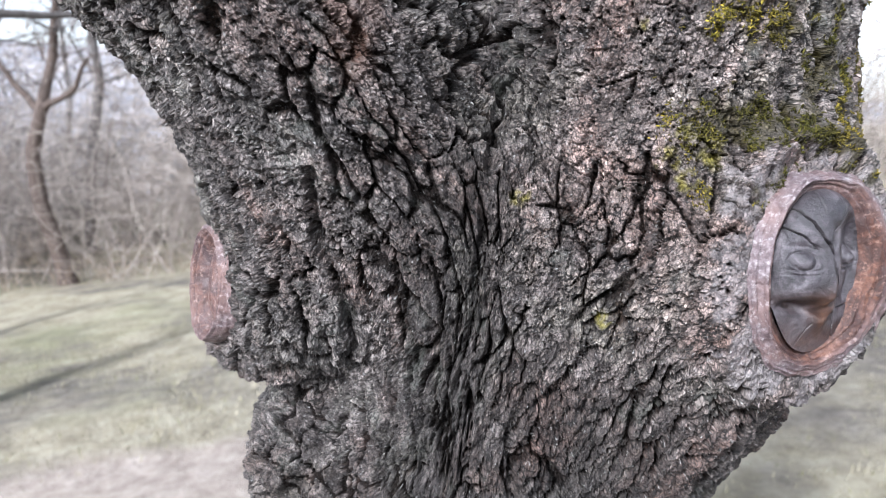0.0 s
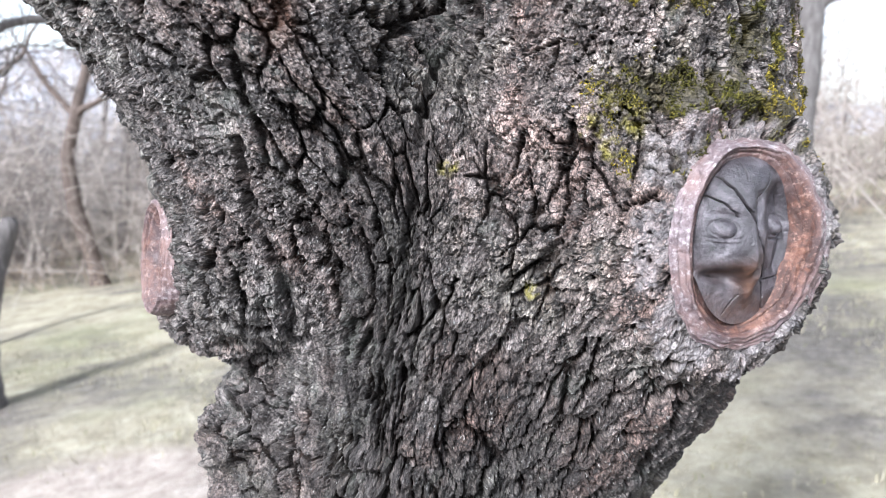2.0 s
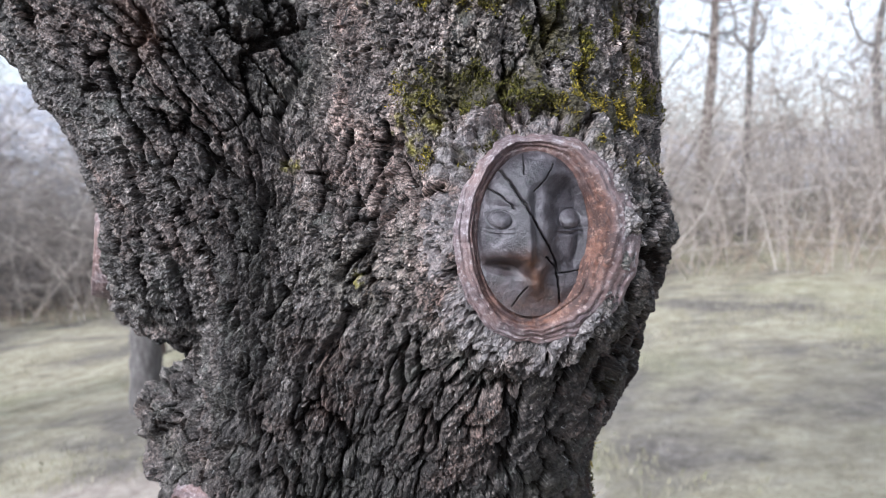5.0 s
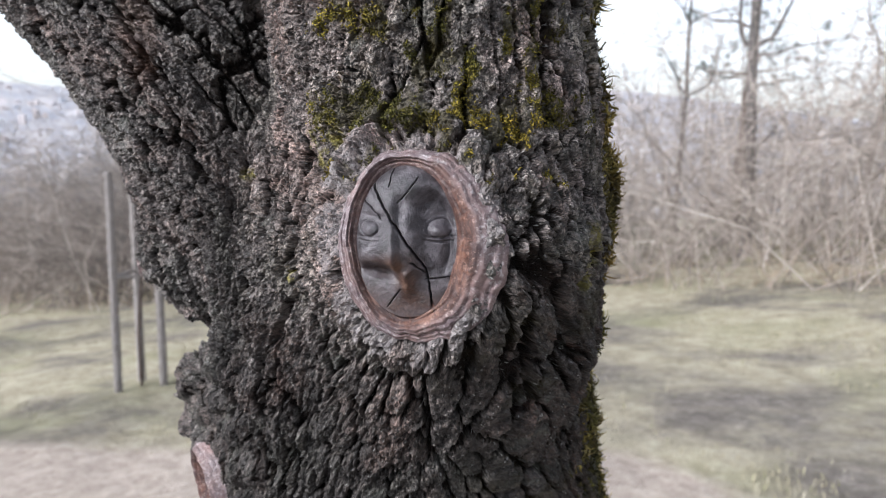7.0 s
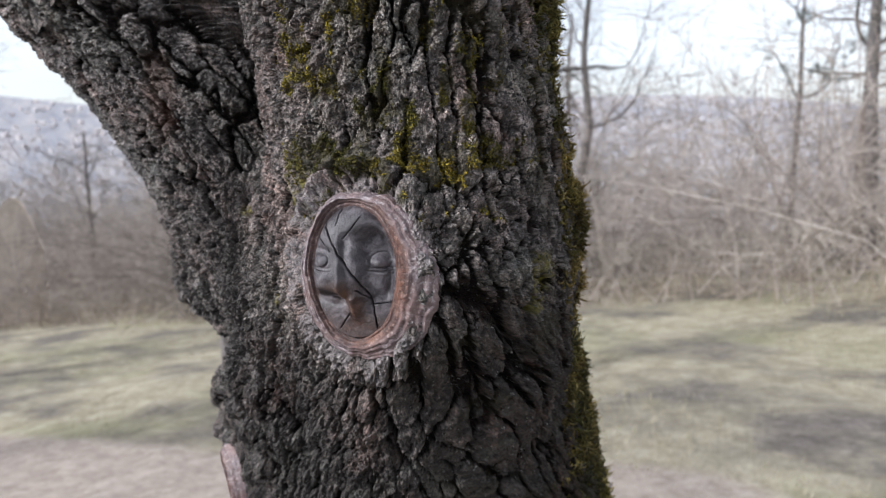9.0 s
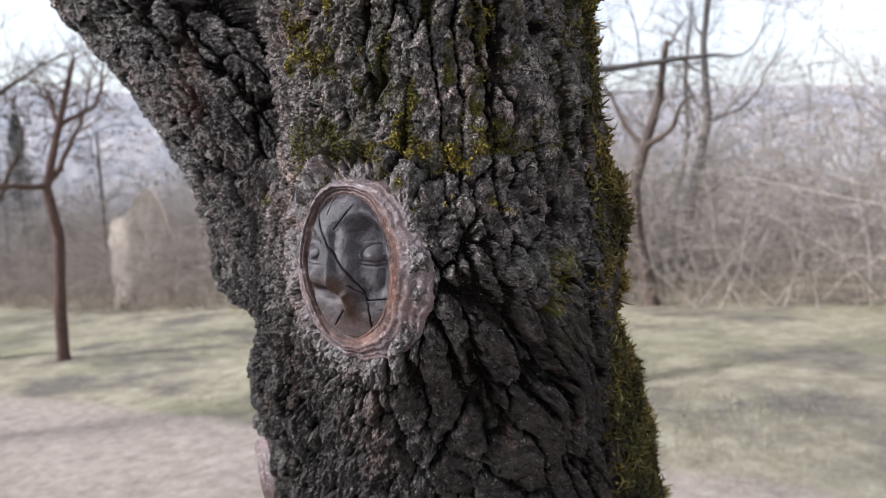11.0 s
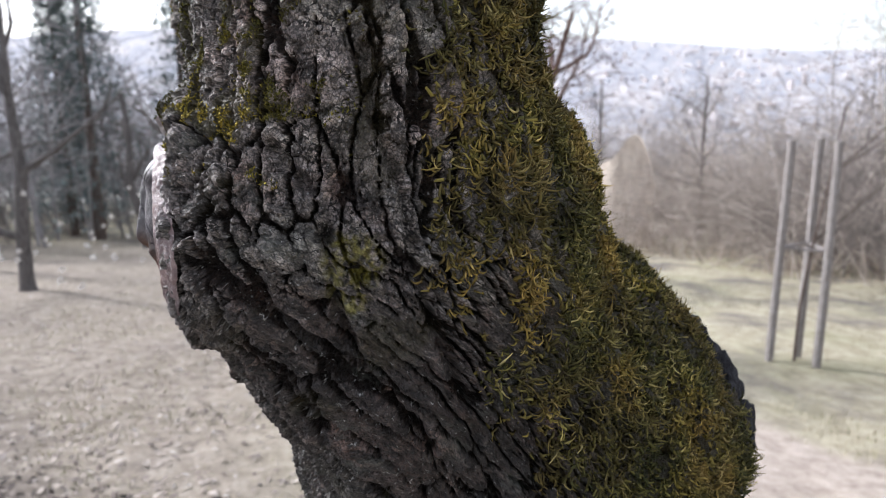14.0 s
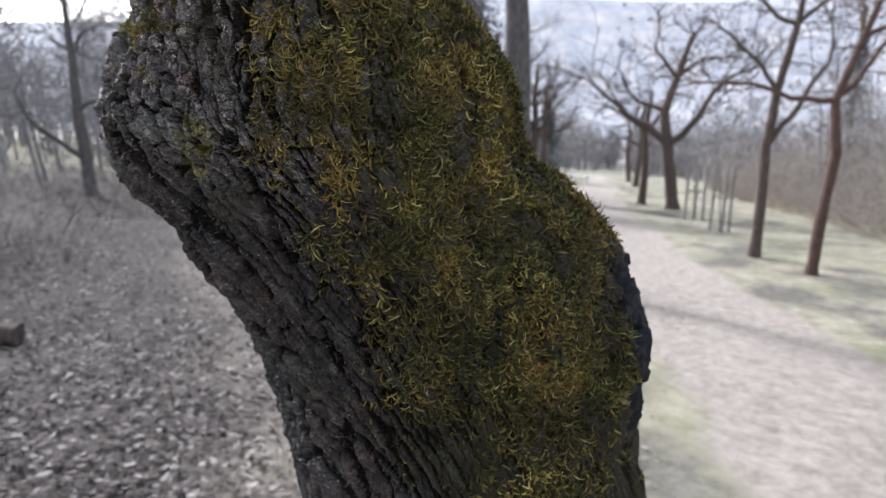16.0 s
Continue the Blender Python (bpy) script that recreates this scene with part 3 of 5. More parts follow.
FURROWS_SIDE = [[(0.256, 0.489, 1.526), (0.26, 0.495, 1.488), (0.26, 0.509, 1.448), (0.265, 0.514, 1.407), (0.256, 0.53, 1.356), (0.251, 0.543, 1.324)],
                [(0.261, 0.473, 1.466), (0.266, 0.467, 1.427), (0.265, 0.469, 1.388), (0.259, 0.477, 1.363)], [(0.258, 0.39, 1.407), (0.266, 0.42, 1.396), (0.258, 0.457, 1.364), (0.256, 0.482, 1.346)],
                [(0.254, 0.438, 1.477), (0.26, 0.452, 1.459), (0.262, 0.462, 1.451)], [(0.254, 0.404, 1.374), (0.242, 0.434, 1.342), (0.237, 0.456, 1.305)],
                [(0.25, 0.525, 1.519), (0.257, 0.517, 1.483)], [(0.256, 0.485, 1.342), (0.251, 0.515, 1.307)]]


def terrace(v, levels, soft):
    """Rounds a smooth value into flat steps with short steep risers."""
    l = v * levels
    f = np.floor(l)
    return (f + step01(1 - soft, 1, l - f)) / levels


WOUNDS = (((-0.158, 0.445, 1.385), (0.020, 0.034)), ((-0.056, 0.438, 1.166), (0.028, 0.040)))
STUB_AT = np.array([0.040, 0.791, 1.205])


def build_trunk(tree):
    # coarse radii round an inner axis, then a fine grid
    zc = np.concatenate([np.arange(-0.3, 1.06, 0.04), np.arange(1.06, 1.681, 0.004)])
    tc = np.linspace(0, 2 * math.pi, 360, endpoint=False)
    cx = np.interp(zc, [-0.3, 0.6, 1.0, 1.25, 1.45, 1.7], [0.11, 0.085, 0.073, 0.06, 0.055, 0.0])
    cy = np.interp(zc, [-0.3, 0.6, 1.0, 1.25, 1.45, 1.7], [0.74, 0.69, 0.65, 0.575, 0.50, 0.47])
    way = np.stack([np.cos(tc), np.sin(tc), np.zeros_like(tc)], -1)
    centre = np.stack([cx, cy, zc], -1)
    r = np.full((len(zc), len(tc)), 0.42)
    for _ in range(45):
        q = centre[:, None, :] + way[None] * r[..., None]
        r = np.maximum(r - 0.75 * tree_distance(q.reshape(-1, 3)).reshape(r.shape), 0.02)
    base = centre[:, None, :] + way[None] * r[..., None]
    normal = tree_normal(base.reshape(-1, 3)).reshape(base.shape)
    # fine rows and columns
    zf = np.concatenate([np.arange(-0.3, 1.10, 0.02), np.concatenate([np.arange(1.10, 1.19, 0.003), np.arange(1.19, 1.64, 0.0011)])])
    cols = 1000
    # fewer columns round the back
    dense = np.where((tc > radians(118)) & (tc < radians(176)), 0.25, 1.0)
    ti = np.interp(np.arange(cols) / cols, np.concatenate([[0], np.cumsum(dense)]) / dense.sum(), np.arange(len(tc) + 1))
    j0 = np.minimum(np.floor(ti).astype(int), len(tc) - 1)
    fj = (ti - j0)[None, :, None]
    j1 = (j0 + 1) % len(tc)
    zi = np.interp(zf, zc, np.arange(len(zc)))
    i0 = np.minimum(np.floor(zi).astype(int), len(zc) - 2)
    fi = (zi - i0)[:, None, None]

    def refine(g):
        top, low = g[i0 + 1], g[i0]
        return ((low[:, j0] * (1 - fj) + low[:, j1] * fj) * (1 - fi) + (top[:, j0] * (1 - fj) + top[:, j1] * fj) * fi).reshape(-1, 3)

    p, nrm = refine(base), refine(normal)
    nrm /= np.linalg.norm(nrm, axis=1)[:, None]
    z = p[:, 2]
    # grain coordinates follow stem and limb
    grain = grain_coordinates(p)
    warp = 0.0035 * np.stack([fbm(p * 60, 40 + k, 3) for k in range(3)], -1)
    warp += 0.0016 * np.stack([fbm(p * 190, 70 + k, 2) for k in range(3)], -1)
    warp += 0.006 * np.stack([fbm(p * 16, 50 + k, 2) for k in range(3)], -1)
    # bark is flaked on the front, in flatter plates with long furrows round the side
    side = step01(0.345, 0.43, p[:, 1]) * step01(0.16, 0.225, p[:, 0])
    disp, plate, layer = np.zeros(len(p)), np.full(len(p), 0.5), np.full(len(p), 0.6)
    pick = z > 1.06
    q, s = (grain + warp)[pick], side[pick]
    gape = fbm(q * np.array([40, 40, 22]), 214, 3)
    calm = (1 - s) * (0.25 + 0.45 * step01(0.01, 0.06, p[pick, 0]) * step01(1.33, 1.39, p[pick, 2]))
    # long ridges parted by furrows that meet and part again
    along = (q[:, 2] - 1.42) / (0.040 + 0.070 * s)
    big, big_id, big_t = cells(np.stack([q[:, 0] / 0.0165, q[:, 1] / 0.0165, along + 27.3], 1), 23)
    furrow = step01(np.clip(0.125 - 0.13 * calm + 0.31 * gape + 0.02 * s, 0.006, 1), 0.0, big)
    swell = 1 - (1 - step01(0.0, 0.22, big)) * (1 - 0.75 * calm)
    # plates across the ridges
    mid, mid_id, mid_t = cells(q * np.array([1 / 0.0085, 1 / 0.0085, 1 / 0.0084]) + 3.0 * big_id[:, None], 29)
    crack = step01(np.clip(0.045 + 0.03 * s + 0.30 * fbm(q * 60, 216, 3), 0.006, 1), 0.0, mid)
    # flakes in thin layers
    l1 = terrace(0.5 + 0.9 * fbm(q * np.array([95, 95, 70]), 201, 4, 0.65), 5, 0.10)
    l2 = terrace(0.5 + 0.9 * fbm(q * np.array([190, 190, 100]), 205, 3, 0.6), 4, 0.15)
    h = (0.0022 - 0.0008 * s) * (swell - 0.8) + (0.0068 - 0.0022 * s) * (l1 - 0.5) + (0.0030 - 0.0010 * s) * (l2 - 0.5)
    h -= (0.0072 + 0.0004 * s) * furrow + (0.0030 - 0.0012 * s) * crack
    h += 0.0022 * (big_id - 0.5) + 0.0016 * (mid_id - 0.5) + (0.0016 - 0.0004 * s) * mid_t + (0.0012 - 0.0006 * s) * big_t
    disp[pick] = h
    plate[pick] = 0.30 * big_id + 0.45 * mid_id + 0.25 * l2
    # low in furrows and cracks, where the bark takes its painted shade
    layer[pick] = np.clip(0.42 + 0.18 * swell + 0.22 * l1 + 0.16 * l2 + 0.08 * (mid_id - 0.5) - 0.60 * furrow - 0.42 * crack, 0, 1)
    disp += 0.0025 * fbm(p * 28, 60, 3) + 0.0006 * fbm(p * 260, 61, 3, 0.7)
    # the deep old furrows
    wig = 0.0042 * fbm(p * 110, 64, 3)
    for lines, deep, half in ((FURROWS_FRONT, 0.009, 0.0024), (FURROWS_SIDE, 0.010, 0.0030)):
        for line in lines:
            for u0, u1 in zip(line[:-1], line[1:]):
                u0, u1 = np.array(u0), np.array(u1)
                close = np.linalg.norm(p - (u0 + u1) / 2, axis=1) < np.linalg.norm(u1 - u0) / 2 + 0.02
                c = p[close]
                t = np.clip(((c - u0) @ (u1 - u0)) / ((u1 - u0) @ (u1 - u0)), 0, 1)
                d = np.linalg.norm(c - u0 - t[:, None] * (u1 - u0), axis=1) + wig[close]
                disp[close] = np.minimum(disp[close], np.where(d < 2.0 * half, 0.6 * disp[close] - deep * step01(1.8 * half, 0.2 * half, d), 1.0))
    for centre, half in WOUNDS:
        off = p - onto_tree(np.array([centre]))[0]
        oval = np.hypot(np.hypot(off[:, 0], off[:, 1]) / half[0], off[:, 2] / half[1])
        k = step01(1.6, 1.1, oval)
        disp = disp * (1 - 0.7 * k) - 0.008 * step01(1.05, 0.85, oval)
    # twisted lumps low on the joint
    lump = step01(1.33, 1.26, z) * step01(0.08, 0.0, p[:, 0]) * step01(0.55, 0.47, p[:, 1])
    disp *= 1 - 0.45 * lump
    lf, _, _ = cells((p + 1.2 * warp) * np.array([36, 36, 30]), 81)
    disp += lump * step01(0.045, 0.065, np.linalg.norm(p - np.array(WOUNDS[1][0]), axis=1)) * (0.011 * step01(0.0, 0.5, lf) - 0.005)
    # knot: bark gives way to the callus round it
    ku, kv, ko = knot_plane(p)
    rad = np.sqrt((ku / KNOT_HALF[0]) ** 2 + (kv / KNOT_HALF[1]) ** 2)
    front = step01(-0.05, -0.03, ko)
    near_ring = front * step01(1.55, 1.25, rad)
    disp *= 1 - 0.35 * near_ring
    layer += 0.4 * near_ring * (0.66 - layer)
    disp -= front * (0.040 * step01(1.03, 0.93, rad) + 0.0035 * step01(1.45, 1.2, rad))
    # overhanging lip of bark above and a split beneath the knot
    disp += front * 0.006 * step01(0.35, 0.0, np.abs(rad - 1.55)) * step01(-0.01, 0.03, kv) * (0.4 + 0.6 * value_noise(p * 60, 90))
    # the bark swells up to meet the lip
    ca = ku / KNOT_HALF[0] / np.maximum(rad, 0.3)
    rise = -0.0045 + 0.0045 * ca - 0.0035 * np.sqrt(np.clip(1 - ca * ca, 0, 1)) - 0.0008 - 0.007 * np.clip(rad - 1.1, 0, 3)
    disp += front * np.clip(rise - ko, 0, 0.012) * step01(1.9, 1.4, rad) * step01(0.85, 1.05, rad)
    clump = step01(-0.02, 0.03, p[:, 1] - (0.535 + (1.5 - z) * 0.33)) * step01(-0.05, 0.02, p[:, 0])
    disp = disp * (1 - 0.5 * clump) + clump * (0.002 + 0.015 * fbm(p * np.array([48, 48, 20]), 101, 3))
    p2 = p + nrm * disp[:, None]
    limit = -0.004 + 0.0045 * ca - 0.0035 * np.sqrt(np.clip(1 - ca * ca, 0, 1)) - 0.0025 - 0.010 * np.clip(rad - 1.0, 0, 3)
    over = np.clip(knot_plane(p2)[2] - limit, 0, 0.03) * front * step01(1.36, 1.2, rad)
    p2 = p2 - over[:, None] * KNOT_OUT
    # growth masks
    y, x = p[:, 1], p[:, 0]
    mossy = step01(-0.045, 0.055, y - (0.535 + (1.5 - z) * 0.33) + 0.05 * fbm(p * 30, 95, 4)) * step01(-0.05, 0.02, x)
    x = p[:, 0]
    near_top = step01(0.20, 0.06, np.linalg.norm((p - np.array([0.215, 0.385, 1.505])) * np.array([1, 1, 1.1]), axis=1))
    above = step01(1.445, 1.47, z) * step01(0.10, 0.15, x) * step01(0.50, 0.40, y)
    patchy = step01(0.08, 0.26, fbm(p * np.array([75, 75, 42]), 96, 4) + 0.62 * np.exp(-((z - 1.490 - 0.10 * np.abs(x - 0.20)) / 0.013) ** 2) + 0.03)
    film = np.clip(0.6 * mossy + above * near_top * patchy * 0.8, 0, 1)
    film = np.maximum(film, 0.45 * side * step01(0.1, 0.4, fbm(p * 22, 99, 3)))
    lichen = np.zeros(len(p))
    for c, rr in (((0.043, 0.388, 1.455), 0.0065), ((0.090, 0.375, 1.388), 0.006), ((0.118, 0.372, 1.478), 0.009), ((0.125, 0.370, 1.492), 0.006), ((0.10, 0.375, 1.545), 0.005), ((0.14, 0.372, 1.480), 0.010), ((0.128, 0.37, 1.468), 0.008), ((0.267, 0.481, 1.412), 0.021), ((0.265, 0.478, 1.392), 0.015)):
        d = np.linalg.norm(p - np.array(c), axis=1) + 0.003 * fbm(p * 220, 97, 3)
        lichen = np.maximum(lichen, step01(rr, rr * 0.5, d))
    lichen *= step01(-0.25, 0.2, fbm(p * 350, 98, 3)) * 0.6
    raw = step01(0.024, 0.012, np.linalg.norm((p - np.array([-0.165, 0.44, 1.385])) * np.array([1, 0.6, 0.42]), axis=1) + 0.004 * fbm(p * 80, 91, 3))
    raw = np.maximum(raw, 0.35 * step01(0.020, 0.008, np.linalg.norm((p - np.array([-0.045, 0.37, 1.55])) * np.array([1, 1, 0.4]), axis=1) + 0.004 * fbm(p * 120, 92, 3)))
    rag = fbm(p * 30, 107, 4)
    pale = step01(0.17, 0.04, np.linalg.norm((p - np.array([0.140, 0.37, 1.470])) * np.array([1.0, 0.6, 0.8]), axis=1) + 0.03 * rag) * (1 - side)
    # sheen of the sky on the upper side, painted as pale bark
    pale = np.maximum(pale, 0.5 * step01(1.43, 1.51, z + 0.03 * rag) * side)
    # low front and crease darkened here in place of shade
    front_shade = step01(1.395, 1.29, z + 0.03 * rag) * step01(-0.03, 0.06, p[:, 0] + 0.03 * rag) * (1 - side)
    front_shade = np.maximum(front_shade, 0.7 * step01(0.05, 0.015, np.abs(p[:, 0] - np.interp(z, [1.2, 1.31, 1.43, 1.55], [-0.02, 0.0, 0.01, 0.02])) + 0.012 * rag) * step01(0.50, 0.42, p[:, 1]))
    crust = 0.5 * front * step01(1.60, 1.48, rad + 0.35 * rag + 0.45 * fbm(p * 90, 109, 3)) * step01(0.25, 0.6, layer) * step01(1.0, 1.2, rad)
    crust = np.maximum(crust, step01(0.0075, 0.004, np.linalg.norm((p - np.array([0.0, 0.435, 1.192])) * np.array([1.4, 1, 0.8]), axis=1)))
    rows = len(zf)
    ob = mesh_of("trunk", p2, grid_faces(rows, cols, True)[:, [0, 1, 2, 3]], BARK, tree, smooth=False, attrs={"grain": grain, "pale": pale, "front_shade": front_shade, "crust": crust, "plate": plate, "layer": layer, "side_shade": side * step01(1.425, 1.345, z + 0.05 * fbm(p * 22, 103, 4)), "sky_sheen": step01(1.33, 1.42, z + 0.05 * fbm(p * 22, 103, 4)) * step01(0.36, 0.46, p[:, 1]) * step01(0.08, 0.16, p[:, 0]) * step01(-0.5, 0.1, fbm(p * 16, 93, 3)), "film": film, "lichen": lichen, "raw": raw})
    mossy = mossy * step01(0.058, 0.080, np.linalg.norm((p - STUB_AT) * np.array([1, 1, 0.6]), axis=1))
    return p2, nrm, {"mossy": mossy, "cushion": above * near_top * patchy, "z": z, "disp": disp, "raw": raw}


def build_upper_limbs(tree):
    for nodes, far, name in ((STEM, (0.10, 0.40, 3.4), "stem"), (LIMB, (-1.3, -0.1, 3.1), "limb")):
        a, b = nodes[-2][:3], nodes[-1][:3]
        d = (b - a) / np.linalg.norm(b - a)
        start = a - d * 0.05
        end = np.array(far)
        s = np.linspace(0, 1, 30)[:, None]
        pts = (1 - s) ** 2 * start + 2 * s * (1 - s) * (b + d * 0.5) + s ** 2 * end
        t = Tubes(28)
        t.add(pts, np.linspace(nodes[-2][3] * 0.97, 0.05, 30), 0.10)
        t.mesh(name, BARK, tree, bark=True)
        crown = Tubes(5)
        for k in range(8):
            i = rng.integers(10, 30)
            grow(crown, pts[i], rng.normal(0, 1, 3) * (1, 1, 0.3) + (0, 0, 0.6), rng.uniform(0.6, 1.3), rng.uniform(0.015, 0.03), 2)
        crown.mesh("twig_crown", BARK, tree, kind="stuff", bark=True)


def grow(tubes, start, heading, length, radius, depth, wander=0.35, fork=3, lift=0.15):
    """A crooked branch with side branches."""
    n = 6 if depth > 1 else 4
    h = np.asarray(heading, float)
    h = h / np.linalg.norm(h)
    pts, p = [np.asarray(start, float)], np.asarray(start, float)
    for k in range(n):
        h = h + rng.normal(0, wander / 2, 3) + np.array([0, 0, lift / n])
        h = h / np.linalg.norm(h)
        p = p + h * length / n
        pts.append(p)
    tubes.add(pts, np.linspace(radius, radius * 0.35, n + 1))
    if depth > 0:
        for k in range(fork):
            i = int(rng.integers(1, n + 1))
            d = pts[i] - pts[i - 1]
            side = rng.normal(0, 1, 3)
            side -= d * (side @ d) / (d @ d)
            grow(tubes, pts[i], d / np.linalg.norm(d) + 0.95 * side / (np.linalg.norm(side) + 1e-6), length * rng.uniform(0.4, 0.65), max(radius * 0.42, 0.0025), depth - 1, wander, fork, lift)


def shoots(name, roots, normals, length, width, material, parent, droop, label, bends=3, curl=0.6, splay=None):
    """Many small tapering, curling moss shoots as one mesh."""
    n = len(roots)
    lean = rng.normal(0, 0.55, (n, 3)) + 1.5 * np.stack([value_noise(roots * 85 + 7 * k, 300 + k) for k in range(3)], 1)
    if splay is not None:
        lean = 0.6 * lean + splay
    lean -= normals * np.sum(lean * normals, 1)[:, None]
    lean /= np.linalg.norm(lean, axis=1)[:, None]
    head = normals * rng.uniform(0.2, 0.8, (n, 1)) + lean * curl + np.array([0, 0, -1.0]) * droop * rng.uniform(0.3, 1.2, (n, 1))
    head /= np.linalg.norm(head, axis=1)[:, None]
    axis = np.cross(head, rng.normal(0, 1, (n, 3)) + np.array([0, 0, 0.8]))
    axis /= np.linalg.norm(axis, axis=1)[:, None]
    turn = rng.uniform(0.35, 1.25, (n, 1)) * 3.0 / bends
    ln = (length * rng.uniform(0.45, 1.25, n))[:, None]
    sec = []
    p = roots - normals * 0.001
    for k in range(bends + 1):
        sec.append((p, head))
        p = p + head * ln / bends
        head = head * np.cos(turn) + np.cross(axis, head) * np.sin(turn)
    wid = width * rng.uniform(0.7, 1.3, n)
    verts = []
    for k, (p, h) in enumerate(sec):
        w = (wid * (1, 1.05, 0.95, 0.45, 0.3)[min(k, 4)])[:, None]
        a = np.cross(h, np.array([0.31, 0.52, 0.79]))
        a /= np.linalg.norm(a, axis=1)[:, None]
        b = np.cross(h, a)
        for ang in (0, 2.094, 4.189):
            verts.append(p + (a * math.cos(ang) + b * math.sin(ang)) * w)
    v = np.stack(verts, 1)
    tip = np.broadcast_to(np.repeat(np.linspace(0, 1, bends + 1), 3)[None], v.shape[:2])
    per = v.shape[1]
    f = []
    for k in range(bends):
        for s in range(3):
            f.append((3 * k + s, 3 * k + (s + 1) % 3, 3 * k + 3 + (s + 1) % 3, 3 * k + 3 + s))
    faces = (np.arange(n)[:, None, None] * per + np.array(f)[None]).reshape(-1, 4)
    return mesh_of(name, v.reshape(-1, 3), faces, material, parent, label, attrs={"tip": tip}, kind="stuff")


def loft_ring(name, material, parent, label, mid, right, up, out, half, ridge, wide, depth, grey):
    """A rolled callus lip round a healed cut. Functions of the angle give the lip's height and outer width."""
    cols, prof = 360, 34
    ang = np.linspace(0, 2 * math.pi, cols, endpoint=False)
    round_ = np.stack([np.cos(ang), np.sin(ang), 0 * ang], 1)
    wob = 1 + 0.02 * np.sin(3 * ang + 1) + 0.012 * np.sin(7 * ang) + 0.02 * fbm(round_ * 4, 46, 3)
    verts, tint, groove = [], [], []
    for k in range(prof):
        s = k / (prof - 1)
        hgt, w = ridge(ang) + 0.0006 * fbm(round_ * 5 + 3, 47, 3), wide(ang)
        if s < 0.35:
            f = s / 0.35
            off = -0.0075 * (1 - f) ** 1.2
            o = hgt - depth(ang) * (1 - np.sin(f * math.pi / 2))
        else:
            f = (s - 0.35) / 0.65
            off = f * w
            o = hgt + 0.0030 * np.sin(np.clip(f / 0.62, 0, 1) * math.pi) - 0.0035 * (1 - np.cos(f * math.pi / 2)) ** 1.5
        u = (half[0] * wob + off) * np.cos(ang)
        v = (half[1] * wob + off) * np.sin(ang)
        q = mid + u[:, None] * right + v[:, None] * up + np.broadcast_to(o, ang.shape)[:, None] * out
        if s >= 0.35:
            skin = onto_tree(q, 0.002 - 0.004 * f)
            q = q * (1 - f ** 2.2) + skin * f ** 2.2
        # growth rolls along the lip, cross wrinkles and a ragged outer edge
        roll = -0.0007 * np.sin(s * 44 + 1.2 * np.sin(3 * ang + 4 * s) + 2.5 * fbm(round_ * 3, 48, 3)) * step01(0.12, 0.3, s) * (0.4 + 0.6 * np.sin(2 * ang + 9 * s + 1) ** 2)
        wrinkle = -0.0007 * step01(0.55, 0.95, value_noise(np.stack([np.cos(ang) * 22, np.sin(ang) * 22, 0 * ang + 2.5 * s], 1), 49)) * step01(0.3, 0.6, s)
        q = q + out * (roll + wrinkle)[:, None]
        verts.append(q)
        tint.append(np.clip(grey(ang, s), 0, 1))
        wave = np.sin(s * 44 + 1.2 * np.sin(3 * ang + 4 * s) + 2.5 * fbm(round_ * 3, 48, 3))
        groove.append(step01(0.35, 0.95, wave) * step01(0.15, 0.3, s) * step01(0.75, 0.5, s) * step01(-0.35, 0.1, fbm(np.stack([np.cos(ang) * 5, np.sin(ang) * 5, 0 * ang + 3 * s], 1), 52, 2)))
    v = np.concatenate(verts)
    nrm = tree_normal(v)
    v = v + nrm * (0.0007 * fbm(v * 130, 5, 4) + 0.0004 * fbm(v * 500, 6, 2))[:, None]
    t = np.clip(np.concatenate(tint) + 0.30 * fbm(v * 110, 8, 3), 0, 1)
    return mesh_of(name, v, grid_faces(prof, cols, True), material, parent, label, attrs={"grey": t, "groove": np.concatenate(groove)})


CRACKS = [((-24, 40), (-17, 28), (-8, 15), (0, 3), (12, -15), (14, -25), (17, -41)), ((-31, 27), (-22, 22), (-15, 15)), ((7, 39), (2, 31), (-4, 25)), ((-9, 45), (-10, 34)),
          ((-4, -29), (-8, -34), (-12, -40)), ((4, -11), (9, -15), (12, -18)), ((12, -22), (20, -21), (30, -20))]


